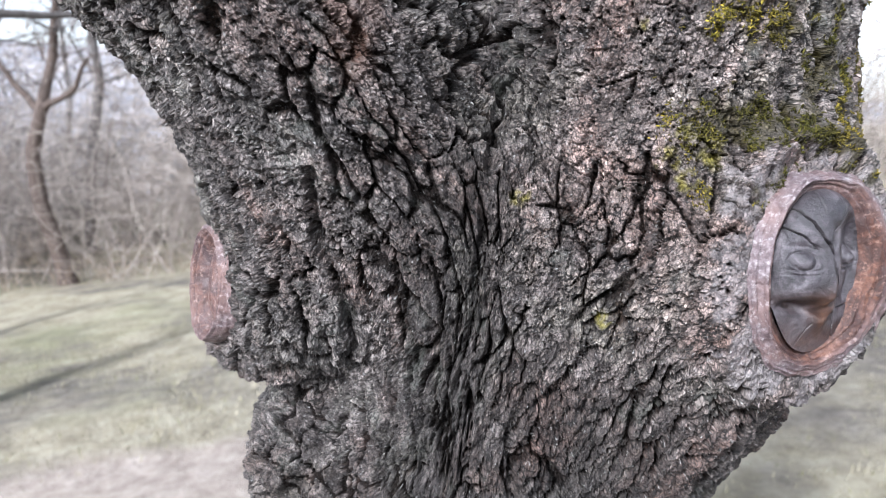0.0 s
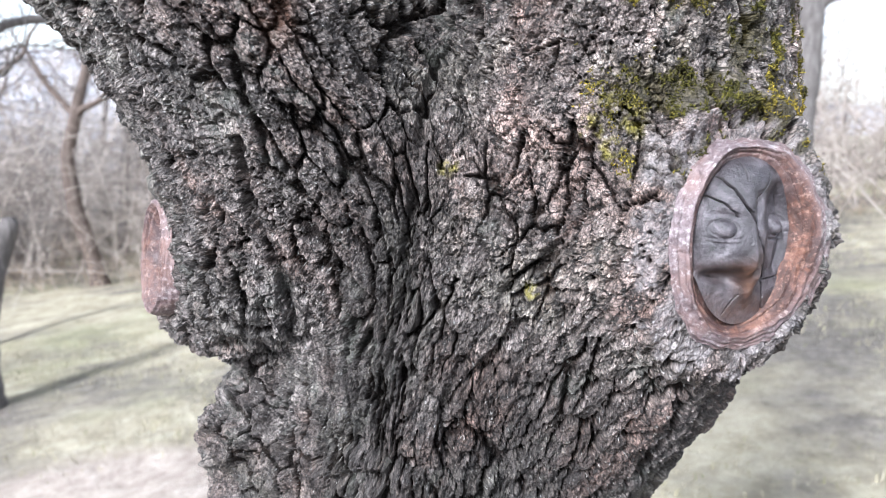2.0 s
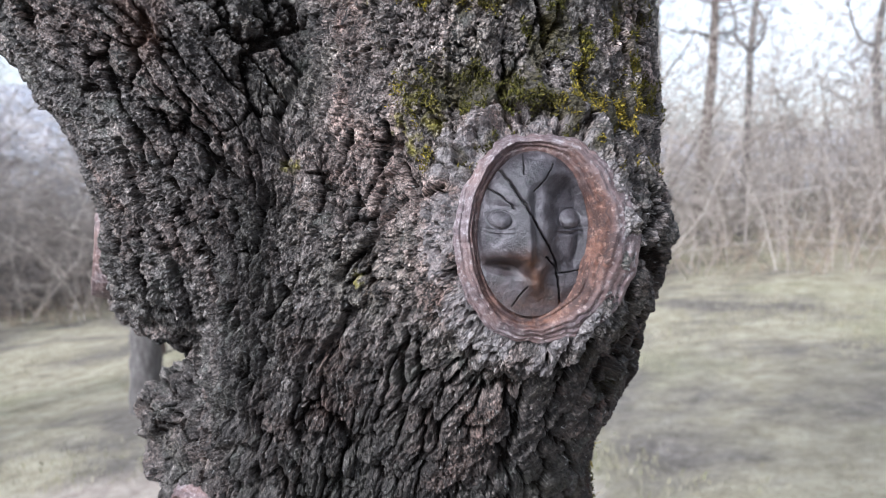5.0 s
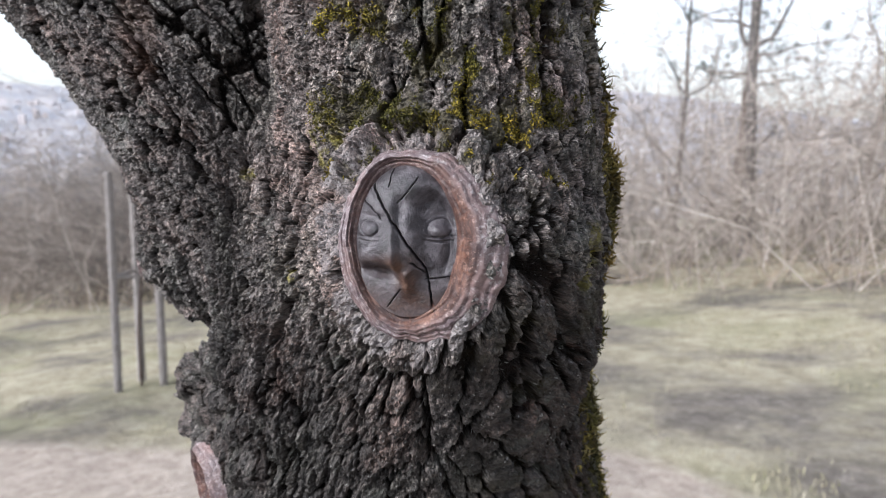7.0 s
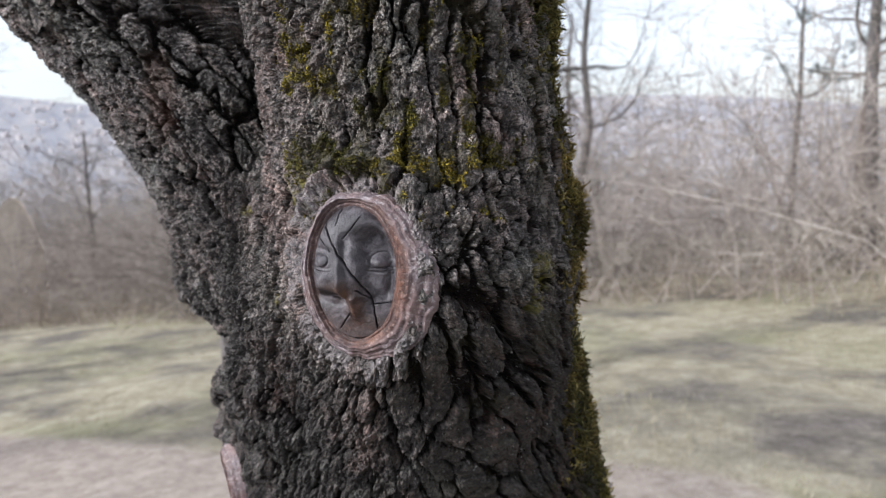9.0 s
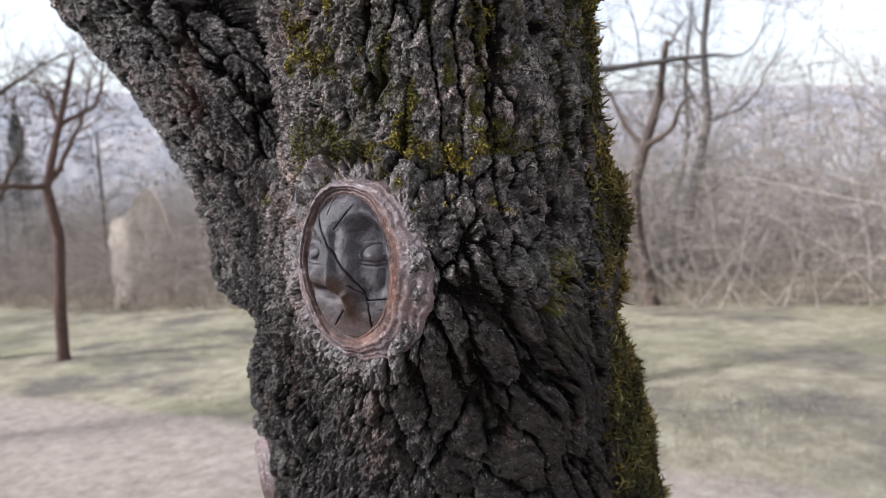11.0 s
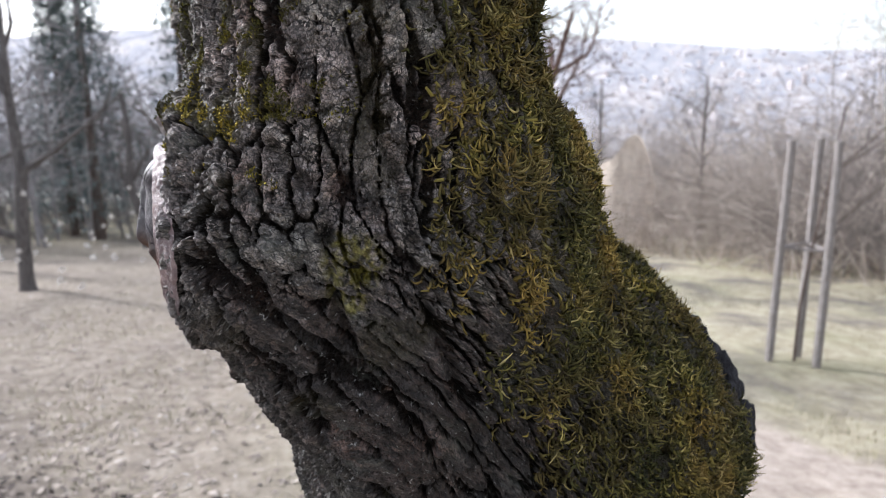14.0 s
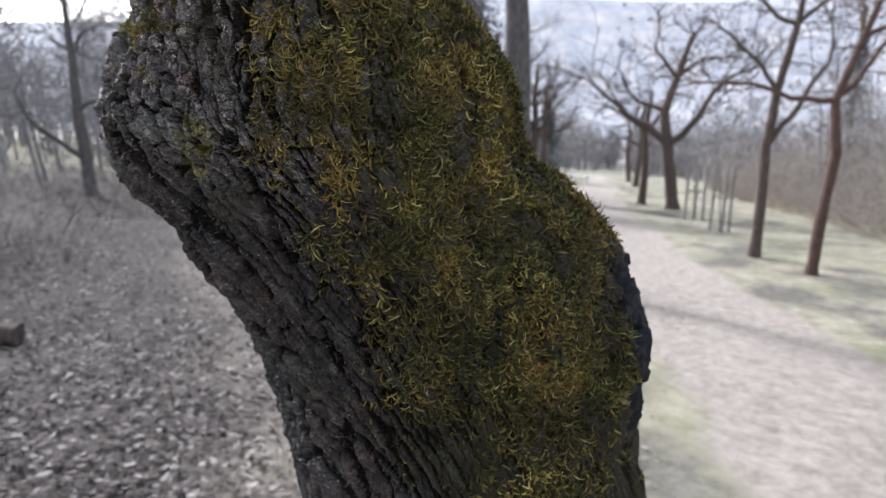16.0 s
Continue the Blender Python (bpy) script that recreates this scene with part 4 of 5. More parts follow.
def build_knot(tree):
    def ridge(a):
        return -0.004 + 0.0045 * np.cos(a) - 0.0035 * np.abs(np.sin(a))

    def wide(a):
        return (0.0090 + 0.0135 * np.clip(np.cos(a + 0.1), 0, 1) + 0.0015 * np.sin(a) ** 2) * (1 + 0.35 * fbm(np.stack([np.cos(a) * 7, np.sin(a) * 7, 0 * a], 1), 44, 4))

    def grey(a, s):
        return step01(0.42, 0.66, s) * (0.95 + 0.2 * np.cos(a - 0.5)) + 0.45 * step01(0.2, 1.0, np.sin(a)) + 0.42 * np.clip(-np.cos(a), 0, 1)

    mid = KNOT + KNOT_RIGHT * KNOT_MID[0] + KNOT_UP * KNOT_MID[1]
    loft_ring("callus_ring", CALLUS, tree, "orange-brown callus lip with a grey weathered edge", mid, KNOT_RIGHT, KNOT_UP, KNOT_OUT, KNOT_HALF, ridge, wide, lambda a: 0.0045 + 0.008 * np.clip(np.cos(a + 0.35), 0, 1), grey)
    # carved heartwood inside the lip
    n, m = 290, 210
    v, u = np.meshgrid(np.linspace(-1, 1, n), np.linspace(-1, 1, m), indexing="ij")
    # square to disc
    du, dv = u * np.sqrt(1 - v * v / 2), v * np.sqrt(1 - u * u / 2)
    U, V = du * 33.5, dv * 46.5
    rr = np.hypot(du, dv)

    def hump(cu, cv, su, sv, k=1.0):
        return k * np.exp(-((U - cu) / su) ** 2 - ((V - cv) / sv) ** 2)

    h = -13 + 22 * np.clip(1 - rr * rr, 0, 1) ** 0.42
    # a lower plate beneath the cheeks, with a soft hollow on one side of the nose
    line = -17 + 0.10 * np.abs(U) - 3.0 * np.exp(-(U / 8) ** 2)
    low = step01(3.5, -5.5, V - line)
    h = h * (1 - low) + low * (-10 + 5.5 * np.sqrt(np.clip(1 - (U / 34) ** 2 - ((V + 26) / 26) ** 2, 0, 1)))
    h -= hump(-15, -17, 10, 4.5, 10.0) + hump(-22, -14, 6, 4, 2.0)
    # a cut facet round the eye on one side of the nose, a gentle one on the other
    facet = step01(-8, -2, U + 0.05 * V) * step01(37, 20, V - 0.25 * (U - 4)) * (1 - low) * step01(1.0, 0.78, rr)
    h -= facet * (4.5 + 6.0 * step01(0, 14, U)) + (1 - low) * hump(-20, 12, 10, 10, 4.0)
    h += hump(1, -24, 4.5, 8, 5.5) + hump(-6, -8, 4, 12, 2.0)
    h -= hump(20, 14, 9, 6, 2.5) + hump(-22, 16, 7, 2.0, 1.6)
    h += hump(20.5, 8.5, 5.6, 4.8, 5.5) + hump(-22.5, 9, 4.8, 4.4, 4.0)
    for cu, w in ((20.5, 7), (-22.5, 6)):
        lid = np.hypot((U - cu) / w, (V - 9) / (0.75 * w))
        h -= 1.1 * np.exp(-((lid - 1.05) / 0.14) ** 2)
        for k in (0, 1):
            h -= np.exp(-((U - cu) / w) ** 2) * np.exp(-((V - 3.5 + 2.4 * k - 0.012 * (U - cu) ** 2) / 0.8) ** 2) * 1.5
    q = np.stack([U.ravel(), V.ravel(), 0 * U.ravel()], 1)
    h += (0.5 * fbm(q * 0.12, 14, 4)).reshape(h.shape)
    crack = np.zeros_like(h)
    wig = (0.7 * fbm(q * 0.35, 15, 3)).reshape(h.shape)
    for i, line in enumerate(CRACKS):
        for (ax, ay), (bx, by) in zip(line[:-1], line[1:]):
            t = np.clip(((U - ax) * (bx - ax) + (V - ay) * (by - ay)) / ((bx - ax) ** 2 + (by - ay) ** 2), 0, 1)
            d = np.hypot(U - ax - t * (bx - ax) + wig, V - ay - t * (by - ay) + 0.5 * wig)
            crack = np.maximum(crack, step01(0.85 if i == 0 else 0.5, 0.15, d))
    # fine drying checks that run out from the pith
    ang = np.arctan2(V - 8, U - 4)
    check = step01(0.93, 1.0, np.cos(ang * 17 + 3.0 * wig)) * step01(0.55, 0.95, rr) * step01(-0.2, 0.3, value_noise(q * 0.09, 18)).reshape(h.shape) * 0.4
    h -= 3.4 * crack + 0.45 * check
    stain = np.clip(hump(-13, -14, 14, 6, 0.65) + hump(1, -25, 6, 10, 0.9) + 0.45 * step01(-18, -44, V) + 0.4 * hump(-4, -12, 9, 7), 0, 1)
    stain = np.clip(stain + 0.25 * fbm(q * 0.2, 16, 3).reshape(h.shape) * stain, 0, 1)
    pts = mid + (0.90 * U.ravel()[:, None] * KNOT_RIGHT + 0.935 * V.ravel()[:, None] * KNOT_UP + h.ravel()[:, None] * KNOT_OUT) / 1000
    mesh_of("carved_heartwood", pts, grid_faces(n, m), HEART, tree, "grey weathered carving in the sawn heartwood, with drying cracks", attrs={"stain": stain, "crack": np.clip(crack, 0, 1)})


def build_wounds(tree):
    """Two healed cuts low on the limb's side, and the stub of a sawn limb on the mossy shoulder."""
    for centre, half in WOUNDS:
        c = onto_tree(np.array([centre]))[0]
        n = tree_normal(c[None])[0]
        r = np.cross((0, 0, 1), n)
        r /= np.linalg.norm(r)
        u = np.cross(n, r)
        lip = loft_ring("callus_lip", CALLUS, tree, "pinkish callus lip round a healed cut", c, r, u, n, half, lambda a: 0.004 + 0 * a, lambda a: 0.010 + 0 * a, lambda a: 0.010 + 0 * a,
                  lambda a, s: 0.35 + 0.45 * step01(0.3, 0.8, s) + 0 * a)
        k = np.linspace(0, 1, 14)
        a = np.linspace(0, 2 * math.pi, 60, endpoint=False)
        kk, aa = np.meshgrid(k, a, indexing="ij")
        disc = c + (kk * half[0] * 0.97 * np.cos(aa)).ravel()[:, None] * r + (kk * half[1] * 0.97 * np.sin(aa)).ravel()[:, None] * u
        disc = disc + (-0.006 + 0.007 * (1 - kk.ravel() ** 2) + 0.001 * fbm(disc * 150, 33, 3))[:, None] * n
        mesh_of("wound_wood", disc, grid_faces(14, 60, True), CALLUS, lip, "reddish bare wood", attrs={"grey": 0.35 + 0 * kk.ravel()})


def build_stub(tree):
    """The tall sawn scar of a lost limb, rimmed by dark slabs of thick bark."""
    n = np.array([-0.36, 0.93, 0.08])
    n /= np.linalg.norm(n)
    c = STUB_AT - 0.012 * n
    r = np.cross((0, 0, 1), n)
    r /= np.linalg.norm(r)
    u = np.cross(n, r)
    count = 22
    for k in range(count):
        a = 2 * math.pi * (k + rng.uniform(-0.2, 0.2)) / count
        bm = bmesh.new()
        bmesh.ops.create_icosphere(bm, subdivisions=3, radius=1.0)
        size = np.array([rng.uniform(0.006, 0.009), rng.uniform(0.009, 0.016), rng.uniform(0.007, 0.012)])
        radial, tang = math.cos(a) * r + math.sin(a) * u, -math.sin(a) * 0.050 * r + math.cos(a) * 0.078 * u
        tang = tang / np.linalg.norm(tang)
        at = c + (0.050 * math.cos(a) + rng.uniform(-0.003, 0.003)) * r + (0.078 * math.sin(a) + rng.uniform(-0.003, 0.003)) * u + rng.uniform(-0.002, 0.006) * n
        for vert in bm.verts:
            q = np.array(vert.co)
            # swell the ball towards a block with broken corners
            q = q / np.max(np.abs(q)) ** 0.6
            q = q * (1 + 0.30 * noise.noise(Vector(q * 1.6 + k)) + 0.16 * noise.noise(Vector(q * 5 + k)))
            vert.co = Vector(at + radial * q[0] * size[0] + tang * q[1] * size[1] + n * q[2] * size[2])
        for f in bm.faces:
            f.smooth = True
        part("bark_slab", bm, BARK_BLACK, tree, "thick dark slab of bark on the scar's rim")
    k, a = np.meshgrid(np.linspace(0, 1, 20), np.linspace(0, 2 * math.pi, 90, endpoint=False), indexing="ij")
    disc = c + (k * 0.051 * np.cos(a)).ravel()[:, None] * r + (k * 0.078 * np.sin(a)).ravel()[:, None] * u
    disc = disc + (0.004 + 0.0015 * fbm(disc * 120, 35, 3))[:, None] * n
    q = 0 * k.ravel()
    mesh_of("sawn_face", disc, grid_faces(20, 90, True), HEART, tree, "weathered grey sawn end", attrs={"stain": q, "crack": q})


old_tree = tagged(new("old_tree"), "old leaning tree with furrowed grey bark and a carved knot", "tree")
skin, skin_normal, grown = build_trunk(old_tree)
build_upper_limbs(old_tree)
build_knot(old_tree)
build_wounds(old_tree)
build_stub(old_tree)


def sow(mask, count, lo=1.08):
    w = np.where(grown["z"] > lo, mask, 0.0)
    # even out the denser columns nearest the axis
    w = w / w.sum()
    return rng.choice(len(w), count, p=w)


tuft = fbm(skin * np.array([48, 48, 20]), 101, 3)
pick = sow(grown["mossy"] * (0.25 + step01(-0.30, 0.12, tuft)), 26000)
shoots("moss_mat", skin[pick], skin_normal[pick], 0.0090, 0.0010, MOSS_MAT, old_tree, 0.7, "dense brown-green moss mat on the bark", 2, 0.9)
# shoots spring in tufts and splay out from the middle of each
pick = np.repeat(sow(grown["mossy"] * (0.04 + step01(-0.1, 0.25, tuft)), 1550), 11)
spread = rng.normal(0, 1, (len(pick), 3))
spread -= skin_normal[pick] * np.sum(spread * skin_normal[pick], 1)[:, None]
shoots("feather_moss", skin[pick] + 0.0030 * spread, skin_normal[pick], 0.0140 * np.repeat(rng.uniform(0.6, 1.25, 1550), 11), 0.00085, MOSS_LONG, old_tree, 1.15, "olive feather moss hanging in curled tufts", 4, 0.8, splay=0.65 * spread)
pick = sow(grown["cushion"] * step01(-0.2, 0.25, fbm(skin * 120, 98, 2)), 11000, 1.44)
shoots("cushion_moss", skin[pick], skin_normal[pick], 0.0030, 0.00042, MOSS_SHORT, old_tree, 0.0, "yellow-green cushion moss in the bark furrows", 2, 0.5)

# ---- trees of the meadow ----
def on_ground(x, y, sink=0.05):
    return np.array([x, y, float(ground_z(x, y)) - sink])


def meadow_tree(at, main, radius, bark, label, limbs=(), name="tree", taper=(1.35, 1.0, 0.8, 0.35), twigs=5, twig_depth=2, twig_len=1.0, group="trees along the path"):
    """A bare tree: main is the trunk's line from its base; limbs are (start index, heading, length, radius)."""
    base = on_ground(*at)
    t = thing(name, base, label, "tree", group)
    pts = np.array(main, float)
    dense = []
    for k in range(3):
        dense.append(np.interp(np.linspace(0, len(pts) - 1, 6 * len(pts)), np.arange(len(pts)), pts[:, k]))
    dense = np.stack(dense, 1)
    dense += 0.25 * radius * np.stack([fbm(dense * 2 + 9 * k + base[0], 120 + k, 2) for k in range(3)], 1) * np.linspace(0, 1, len(dense))[:, None]
    rad = radius * np.interp(np.linspace(0, 1, len(dense)), np.linspace(0, 1, len(taper)) if len(taper) > 4 else [0, 0.05, 0.5, 1], taper)
    tb = Tubes(14)
    tb.add(dense, rad, 0.16)
    tb.mesh("trunk", bark, t)
    crown = Tubes(3)
    for i, head, length, r in limbs:
        lb = Tubes(9)
        start = pts[i]
        n, h, p, line = 12, np.array(head, float) / np.linalg.norm(head), np.array(start, float), [np.array(start, float)]
        for k in range(n):
            h = h + rng.normal(0, 0.22, 3) + np.array([0, 0, 0.05])
            h /= np.linalg.norm(h)
            p = p + h * length / n
            line.append(p)
        lb.add(line, r * np.linspace(1, 0.1, n + 1) ** 0.8, 0.12)
        lb.mesh("limb", bark, t)
        for k in range(twigs):
            j = int(rng.integers(3, n + 1))
            d = line[j] - line[j - 1]
            grow(crown, line[j], d / np.linalg.norm(d) + rng.normal(0, 0.7, 3), length * rng.uniform(0.25, 0.5) * twig_len, max(r * 0.22, 0.006), twig_depth)
    for k in range(twigs):
        j = int(rng.integers(len(dense) * 2 // 3, len(dense)))
        grow(crown, dense[j], rng.normal(0, 1, 3) * (1, 1, 0.5) + (0, 0, 0.5), rng.uniform(0.5, 1.0) * twig_len, max(radius * 0.15, 0.008), twig_depth)
    crown.mesh("twig_crown", bark, t, kind="stuff")
    return t


# snag with a broken top, close to the path
snag = meadow_tree((-3.15, 4.36), [(0, 0, -0.08), (0.01, -0.01, 0.3), (0.016, -0.012, 0.6), (0.08, 0.02, 1.0), (0.06, 0.08, 1.25), (0.017, 0.18, 1.6), (0.0, 0.20, 2.0), (0.0, 0.22, 2.4), (0.14, 0.12, 2.75), (0.2, 0.1, 3.4)], 0.102, BARK_GREY,
                   "grey bare tree with broken stubs halfway up its trunk", [(7, (0.55, 0.30, 0.75), 1.7, 0.036), (8, (-0.5, -0.3, 1.0), 1.4, 0.025)], taper=(1.35, 1.12, 1.08, 1.08, 0.62, 0.44, 0.42, 0.40, 0.32, 0.2))
for line, rad in (([(0.08, 0.02, 0.92), (0.13, 0.07, 1.10), (0.19, 0.11, 1.26), (0.215, 0.125, 1.33), (0.22, 0.13, 1.35)], [0.085, 0.075, 0.062, 0.05, 0.012]), ([(0.07, 0.05, 1.1), (0.09, 0.06, 1.28), (0.10, 0.065, 1.42), (0.10, 0.066, 1.44)], [0.06, 0.055, 0.045, 0.01])):
    tb = Tubes(12)
    tb.add(line, rad, 0.35)
    tb.mesh("stub", BARK_GREY, snag, "split grey stub of a broken limb")
meadow_tree((2.565, 5.515), [(0, 0, 0), (-0.054, 0.024, 0.7), (-0.063, 0.027, 1.32), (-0.052, 0.023, 1.75), (-0.06, 0.024, 2.1), (-0.17, 0.07, 2.5), (-0.5, 0.2, 3.4), (-0.6, 0.2, 4.2)], 0.118, BARK_GREY, "grey bare tree with a slightly leaning trunk",
            [(4, (0.7, 0.3, 0.7), 1.8, 0.06), (5, (-0.7, 0.3, 0.6), 1.6, 0.05)], taper=(1.25, 1.05, 0.95, 0.9, 0.8, 0.62, 0.45, 0.2))
meadow_tree((-4.40, 6.15), [(0, 0, 0), (0.03, 0.02, 0.5), (0.10, 0.06, 1.1), (0.13, 0.10, 1.7), (0.05, 0.16, 2.4), (0.0, 0.2, 3.2)], 0.075, BARK_BROWN, "slim dark bare tree between the meadow and the thicket",
            [(3, (-0.6, 0.5, 0.8), 1.3, 0.03), (4, (0.7, 0.3, 0.8), 1.2, 0.025)], twigs=7)
mossy = meadow_tree((-4.9, 9.2), [(0, 0, 0), (-0.15, 0, 0.6), (-0.30, 0, 1.1), (-0.36, 0, 1.7), (-0.20, 0, 2.3), (-0.05, 0.1, 3.0), (0.05, 0.1, 3.8)], 0.11, BARK_BROWN, "bare tree with a moss patch on its crooked trunk",
                    [(4, (-1.0, 0.1, 0.5), 1.4, 0.05), (4, (0.7, 0.1, 0.8), 1.5, 0.05), (5, (-0.3, 0.2, 1.0), 1.3, 0.04)])
meadow_tree((-10.2, 2.68), [(0, 0, 0), (0.02, 0.02, 0.9), (-0.03, 0.10, 1.8), (-0.05, 0.0, 2.5), (-0.1, 0.25, 3.3), (-0.1, 0.5, 4.2)], 0.082, BARK_RED, "reddish-barked bare tree leaning beside the path",
            [(3, (0.1, -1.0, 0.35), 2.2, 0.042), (3, (0.2, 0.8, 1.2), 2.2, 0.048), (4, (0.0, 1.0, 0.5), 1.8, 0.035), (4, (-0.3, -0.4, 1.0), 1.6, 0.035)], twigs=17)
meadow_tree((-11.9, 2.08), [(0, 0, 0), (0, 0, 0.9), (0, -0.02, 1.9), (0, 0.05, 2.8), (0, 0.22, 3.8), (0, 0.35, 5.0)], 0.092, BARK_BROWN, "brown bare tree with upswept limbs beside the path",
            [(2, (0, 0.9, 1.0), 2.4, 0.055), (3, (0, -0.9, 0.7), 1.8, 0.042), (4, (0, -1.0, 0.8), 1.9, 0.038), (4, (0.3, 0.8, 0.9), 1.9, 0.036)], twigs=17)
meadow_tree((-23.5, 0.6), [(0, 0, 0), (0, -0.15, 1.1), (0, -0.35, 2.2), (0, -0.5, 3.2), (0, -0.2, 4.3), (0, 0.2, 5.6)], 0.20, BARK_BROWN, "dark spreading bare tree forking low, beside the path",
            [(2, (0, -0.8, 1.0), 3.6, 0.13), (2, (0, 1.0, 0.8), 3.8, 0.13), (3, (0, -1.0, 0.5), 2.6, 0.08), (4, (0, 0.8, 0.8), 2.4, 0.07), (4, (0.5, -0.7, 0.8), 2.4, 0.07)], twigs=17, twig_len=1.2)
meadow_tree((-25.5, -0.5), [(0, 0, 0), (0, 0.05, 1.2), (0, -0.05, 2.6), (0, 0.1, 4.0)], 0.14, BARK_BROWN, "slim dark bare tree beside the path", [(2, (0, -0.8, 0.9), 2.2, 0.07), (2, (0, 0.9, 0.9), 2.2, 0.07)], twigs=8)
meadow_tree((-7.3, -0.95), [(0, 0, 0), (0, -0.03, 1.2), (0.0, -0.06, 2.35), (0.0, -0.10, 3.3), (0.0, -0.55, 4.2), (0.0, -0.8, 5.0)], 0.165, BARK_GREY, "stout grey tree forking into two limbs above the path",
            [(3, (0.0, 0.75, 1.0), 2.4, 0.11), (2, (0.1, -1.0, 0.35), 2.4, 0.07), (1, (0.1, -1.0, 0.25), 1.6, 0.04)], twigs=7)
for (x, y), lean, r in (((-20.5, -4.6), -0.1, 0.20), ((-24.5, -4.9), 0.1, 0.19), ((-28.0, -5.2), 0.25, 0.18), ((-34.0, -5.8), 0.1, 0.18), ((-46.0, -2.0), 0.2, 0.2), ((-52.0, -8.6), 0.0, 0.2), ((-60.0, -3.4), -0.3, 0.2)):
    meadow_tree((x, y), [(0, 0, 0), (0, lean * 0.4, 1.2), (0, lean, 2.4), (0, lean * 0.6, 3.8), (0, lean, 5.0)], r, BARK_BROWN, "dark gnarled bare tree in a row along the path",
                [(2, (0.2, -0.9, 0.8), 2.6, 0.09), (2, (0.0, 0.9, 0.7), 2.6, 0.09), (3, (0.3, 0.6, 0.9), 2.2, 0.06)], twigs=9, twig_len=1.3)
for (x, y), r in (((-9.4, -4.7), 0.10), ((-12.5, -7.5), 0.14), ((-15.5, -9.0), 0.15), ((-10.5, -10.5), 0.13), ((-17.5, -5.8), 0.13), ((-6.5, -9.0), 0.12), ((-20.0, -12.0), 0.16)):
    s = rng.uniform(-0.35, 0.35)
    meadow_tree((x, y), [(0, 0, 0), (0, s * 0.2, 0.8), (0, s, 1.7), (0, s * 0.7, 2.7), (0, s, 3.9)], r, BARK_GREY, "slender grey bare tree among the dry undergrowth",
                [(1, (0.2, -0.9, 0.9), 2.0, 0.06), (2, (0.2, 0.9, 0.7), 2.0, 0.055), (3, (-0.3, -0.6, 0.9), 1.8, 0.045)], twigs=8, group="trees in the undergrowth")
for x, y in ((-1.2, 13.0), (2.2, 13.5), (4.6, 11.5), (-6.5, 13.0), (0.4, 17.0), (5.0, 16.0), (-10.5, 12.5), (-3.5, 18.0), (-15.0, 11.5), (-9.0, 17.0), (-21.0, 10.0), (-17.0, 16.0), (-29.0, 9.0), (-36.0, 7.0), (8.5, 12.5)):
    s, hgt = rng.uniform(-0.4, 0.4), rng.uniform(1.1, 1.5)
    meadow_tree((x, y), [(0, 0, 0), (s * 0.3, 0, 1.2 * hgt), (s, 0, 2.3 * hgt), (s * 0.6, 0, 3.4 * hgt), (s, 0, 4.6 * hgt)], rng.uniform(0.06, 0.10), BARK_GREY, "thin grey bare tree rising out of the thicket",
                [(2, (-0.9, 0.2, 0.8), 1.8, 0.035), (2, (0.9, 0.2, 0.7), 1.8, 0.035), (3, (-0.6, 0.2, 0.9), 1.6, 0.028), (3, (0.7, -0.2, 0.9), 1.6, 0.028), (1, (0.8, -0.3, 0.5), 1.3, 0.025)], twigs=9, twig_len=1.3, group="trees in the thicket")


# ---- stakes round saplings ----
def sapling_guard(at, height, spread, turn):
    base = on_ground(*at)
    t = thing("sapling_guard", base, "three weathered stakes with a crossbar round a bare sapling", "tree guard", "sapling guards")
    feet = [(spread * math.cos(turn + k * 2.094), spread * math.sin(turn + k * 2.094)) for k in range(3)]
    for fx, fy in feet:
        s = Tubes(10)
        s.add([(fx, fy, 0), (fx * 0.98 + 0.01, fy * 0.98, height * 0.5), (fx * 0.95 + rng.uniform(-0.02, 0.02), fy * 0.95, height)], [0.034, 0.033, 0.031], 0.08)
        s.add([(fx * 0.95, fy * 0.95, height), (fx * 0.95, fy * 0.95, height + 0.004)], [0.031, 0.001])
        s.mesh("stake", POST, t)
    for k in range(3):
        a, b = feet[k], feet[(k + 1) % 3]
        bar = Tubes(6)
        bar.add([(*a, height * 0.55), (*b, height * 0.55)], [0.014, 0.014])
        bar.mesh("crossbar", POST, t)
    s = Tubes(6)
    grow(s, (0, 0, 0), (0.02, 0, 1), height * 1.15, 0.016, 1, 0.1)
    s.mesh("sapling", BARK_BROWN, t)


sapling_guard((-4.90, 3.87), 1.95, 0.21, 0.4)
sapling_guard((-19.2, 1.2), 1.55, 0.26, 1.0)
sapling_guard((-16.6, 1.75), 1.55, 0.24, 0.1)


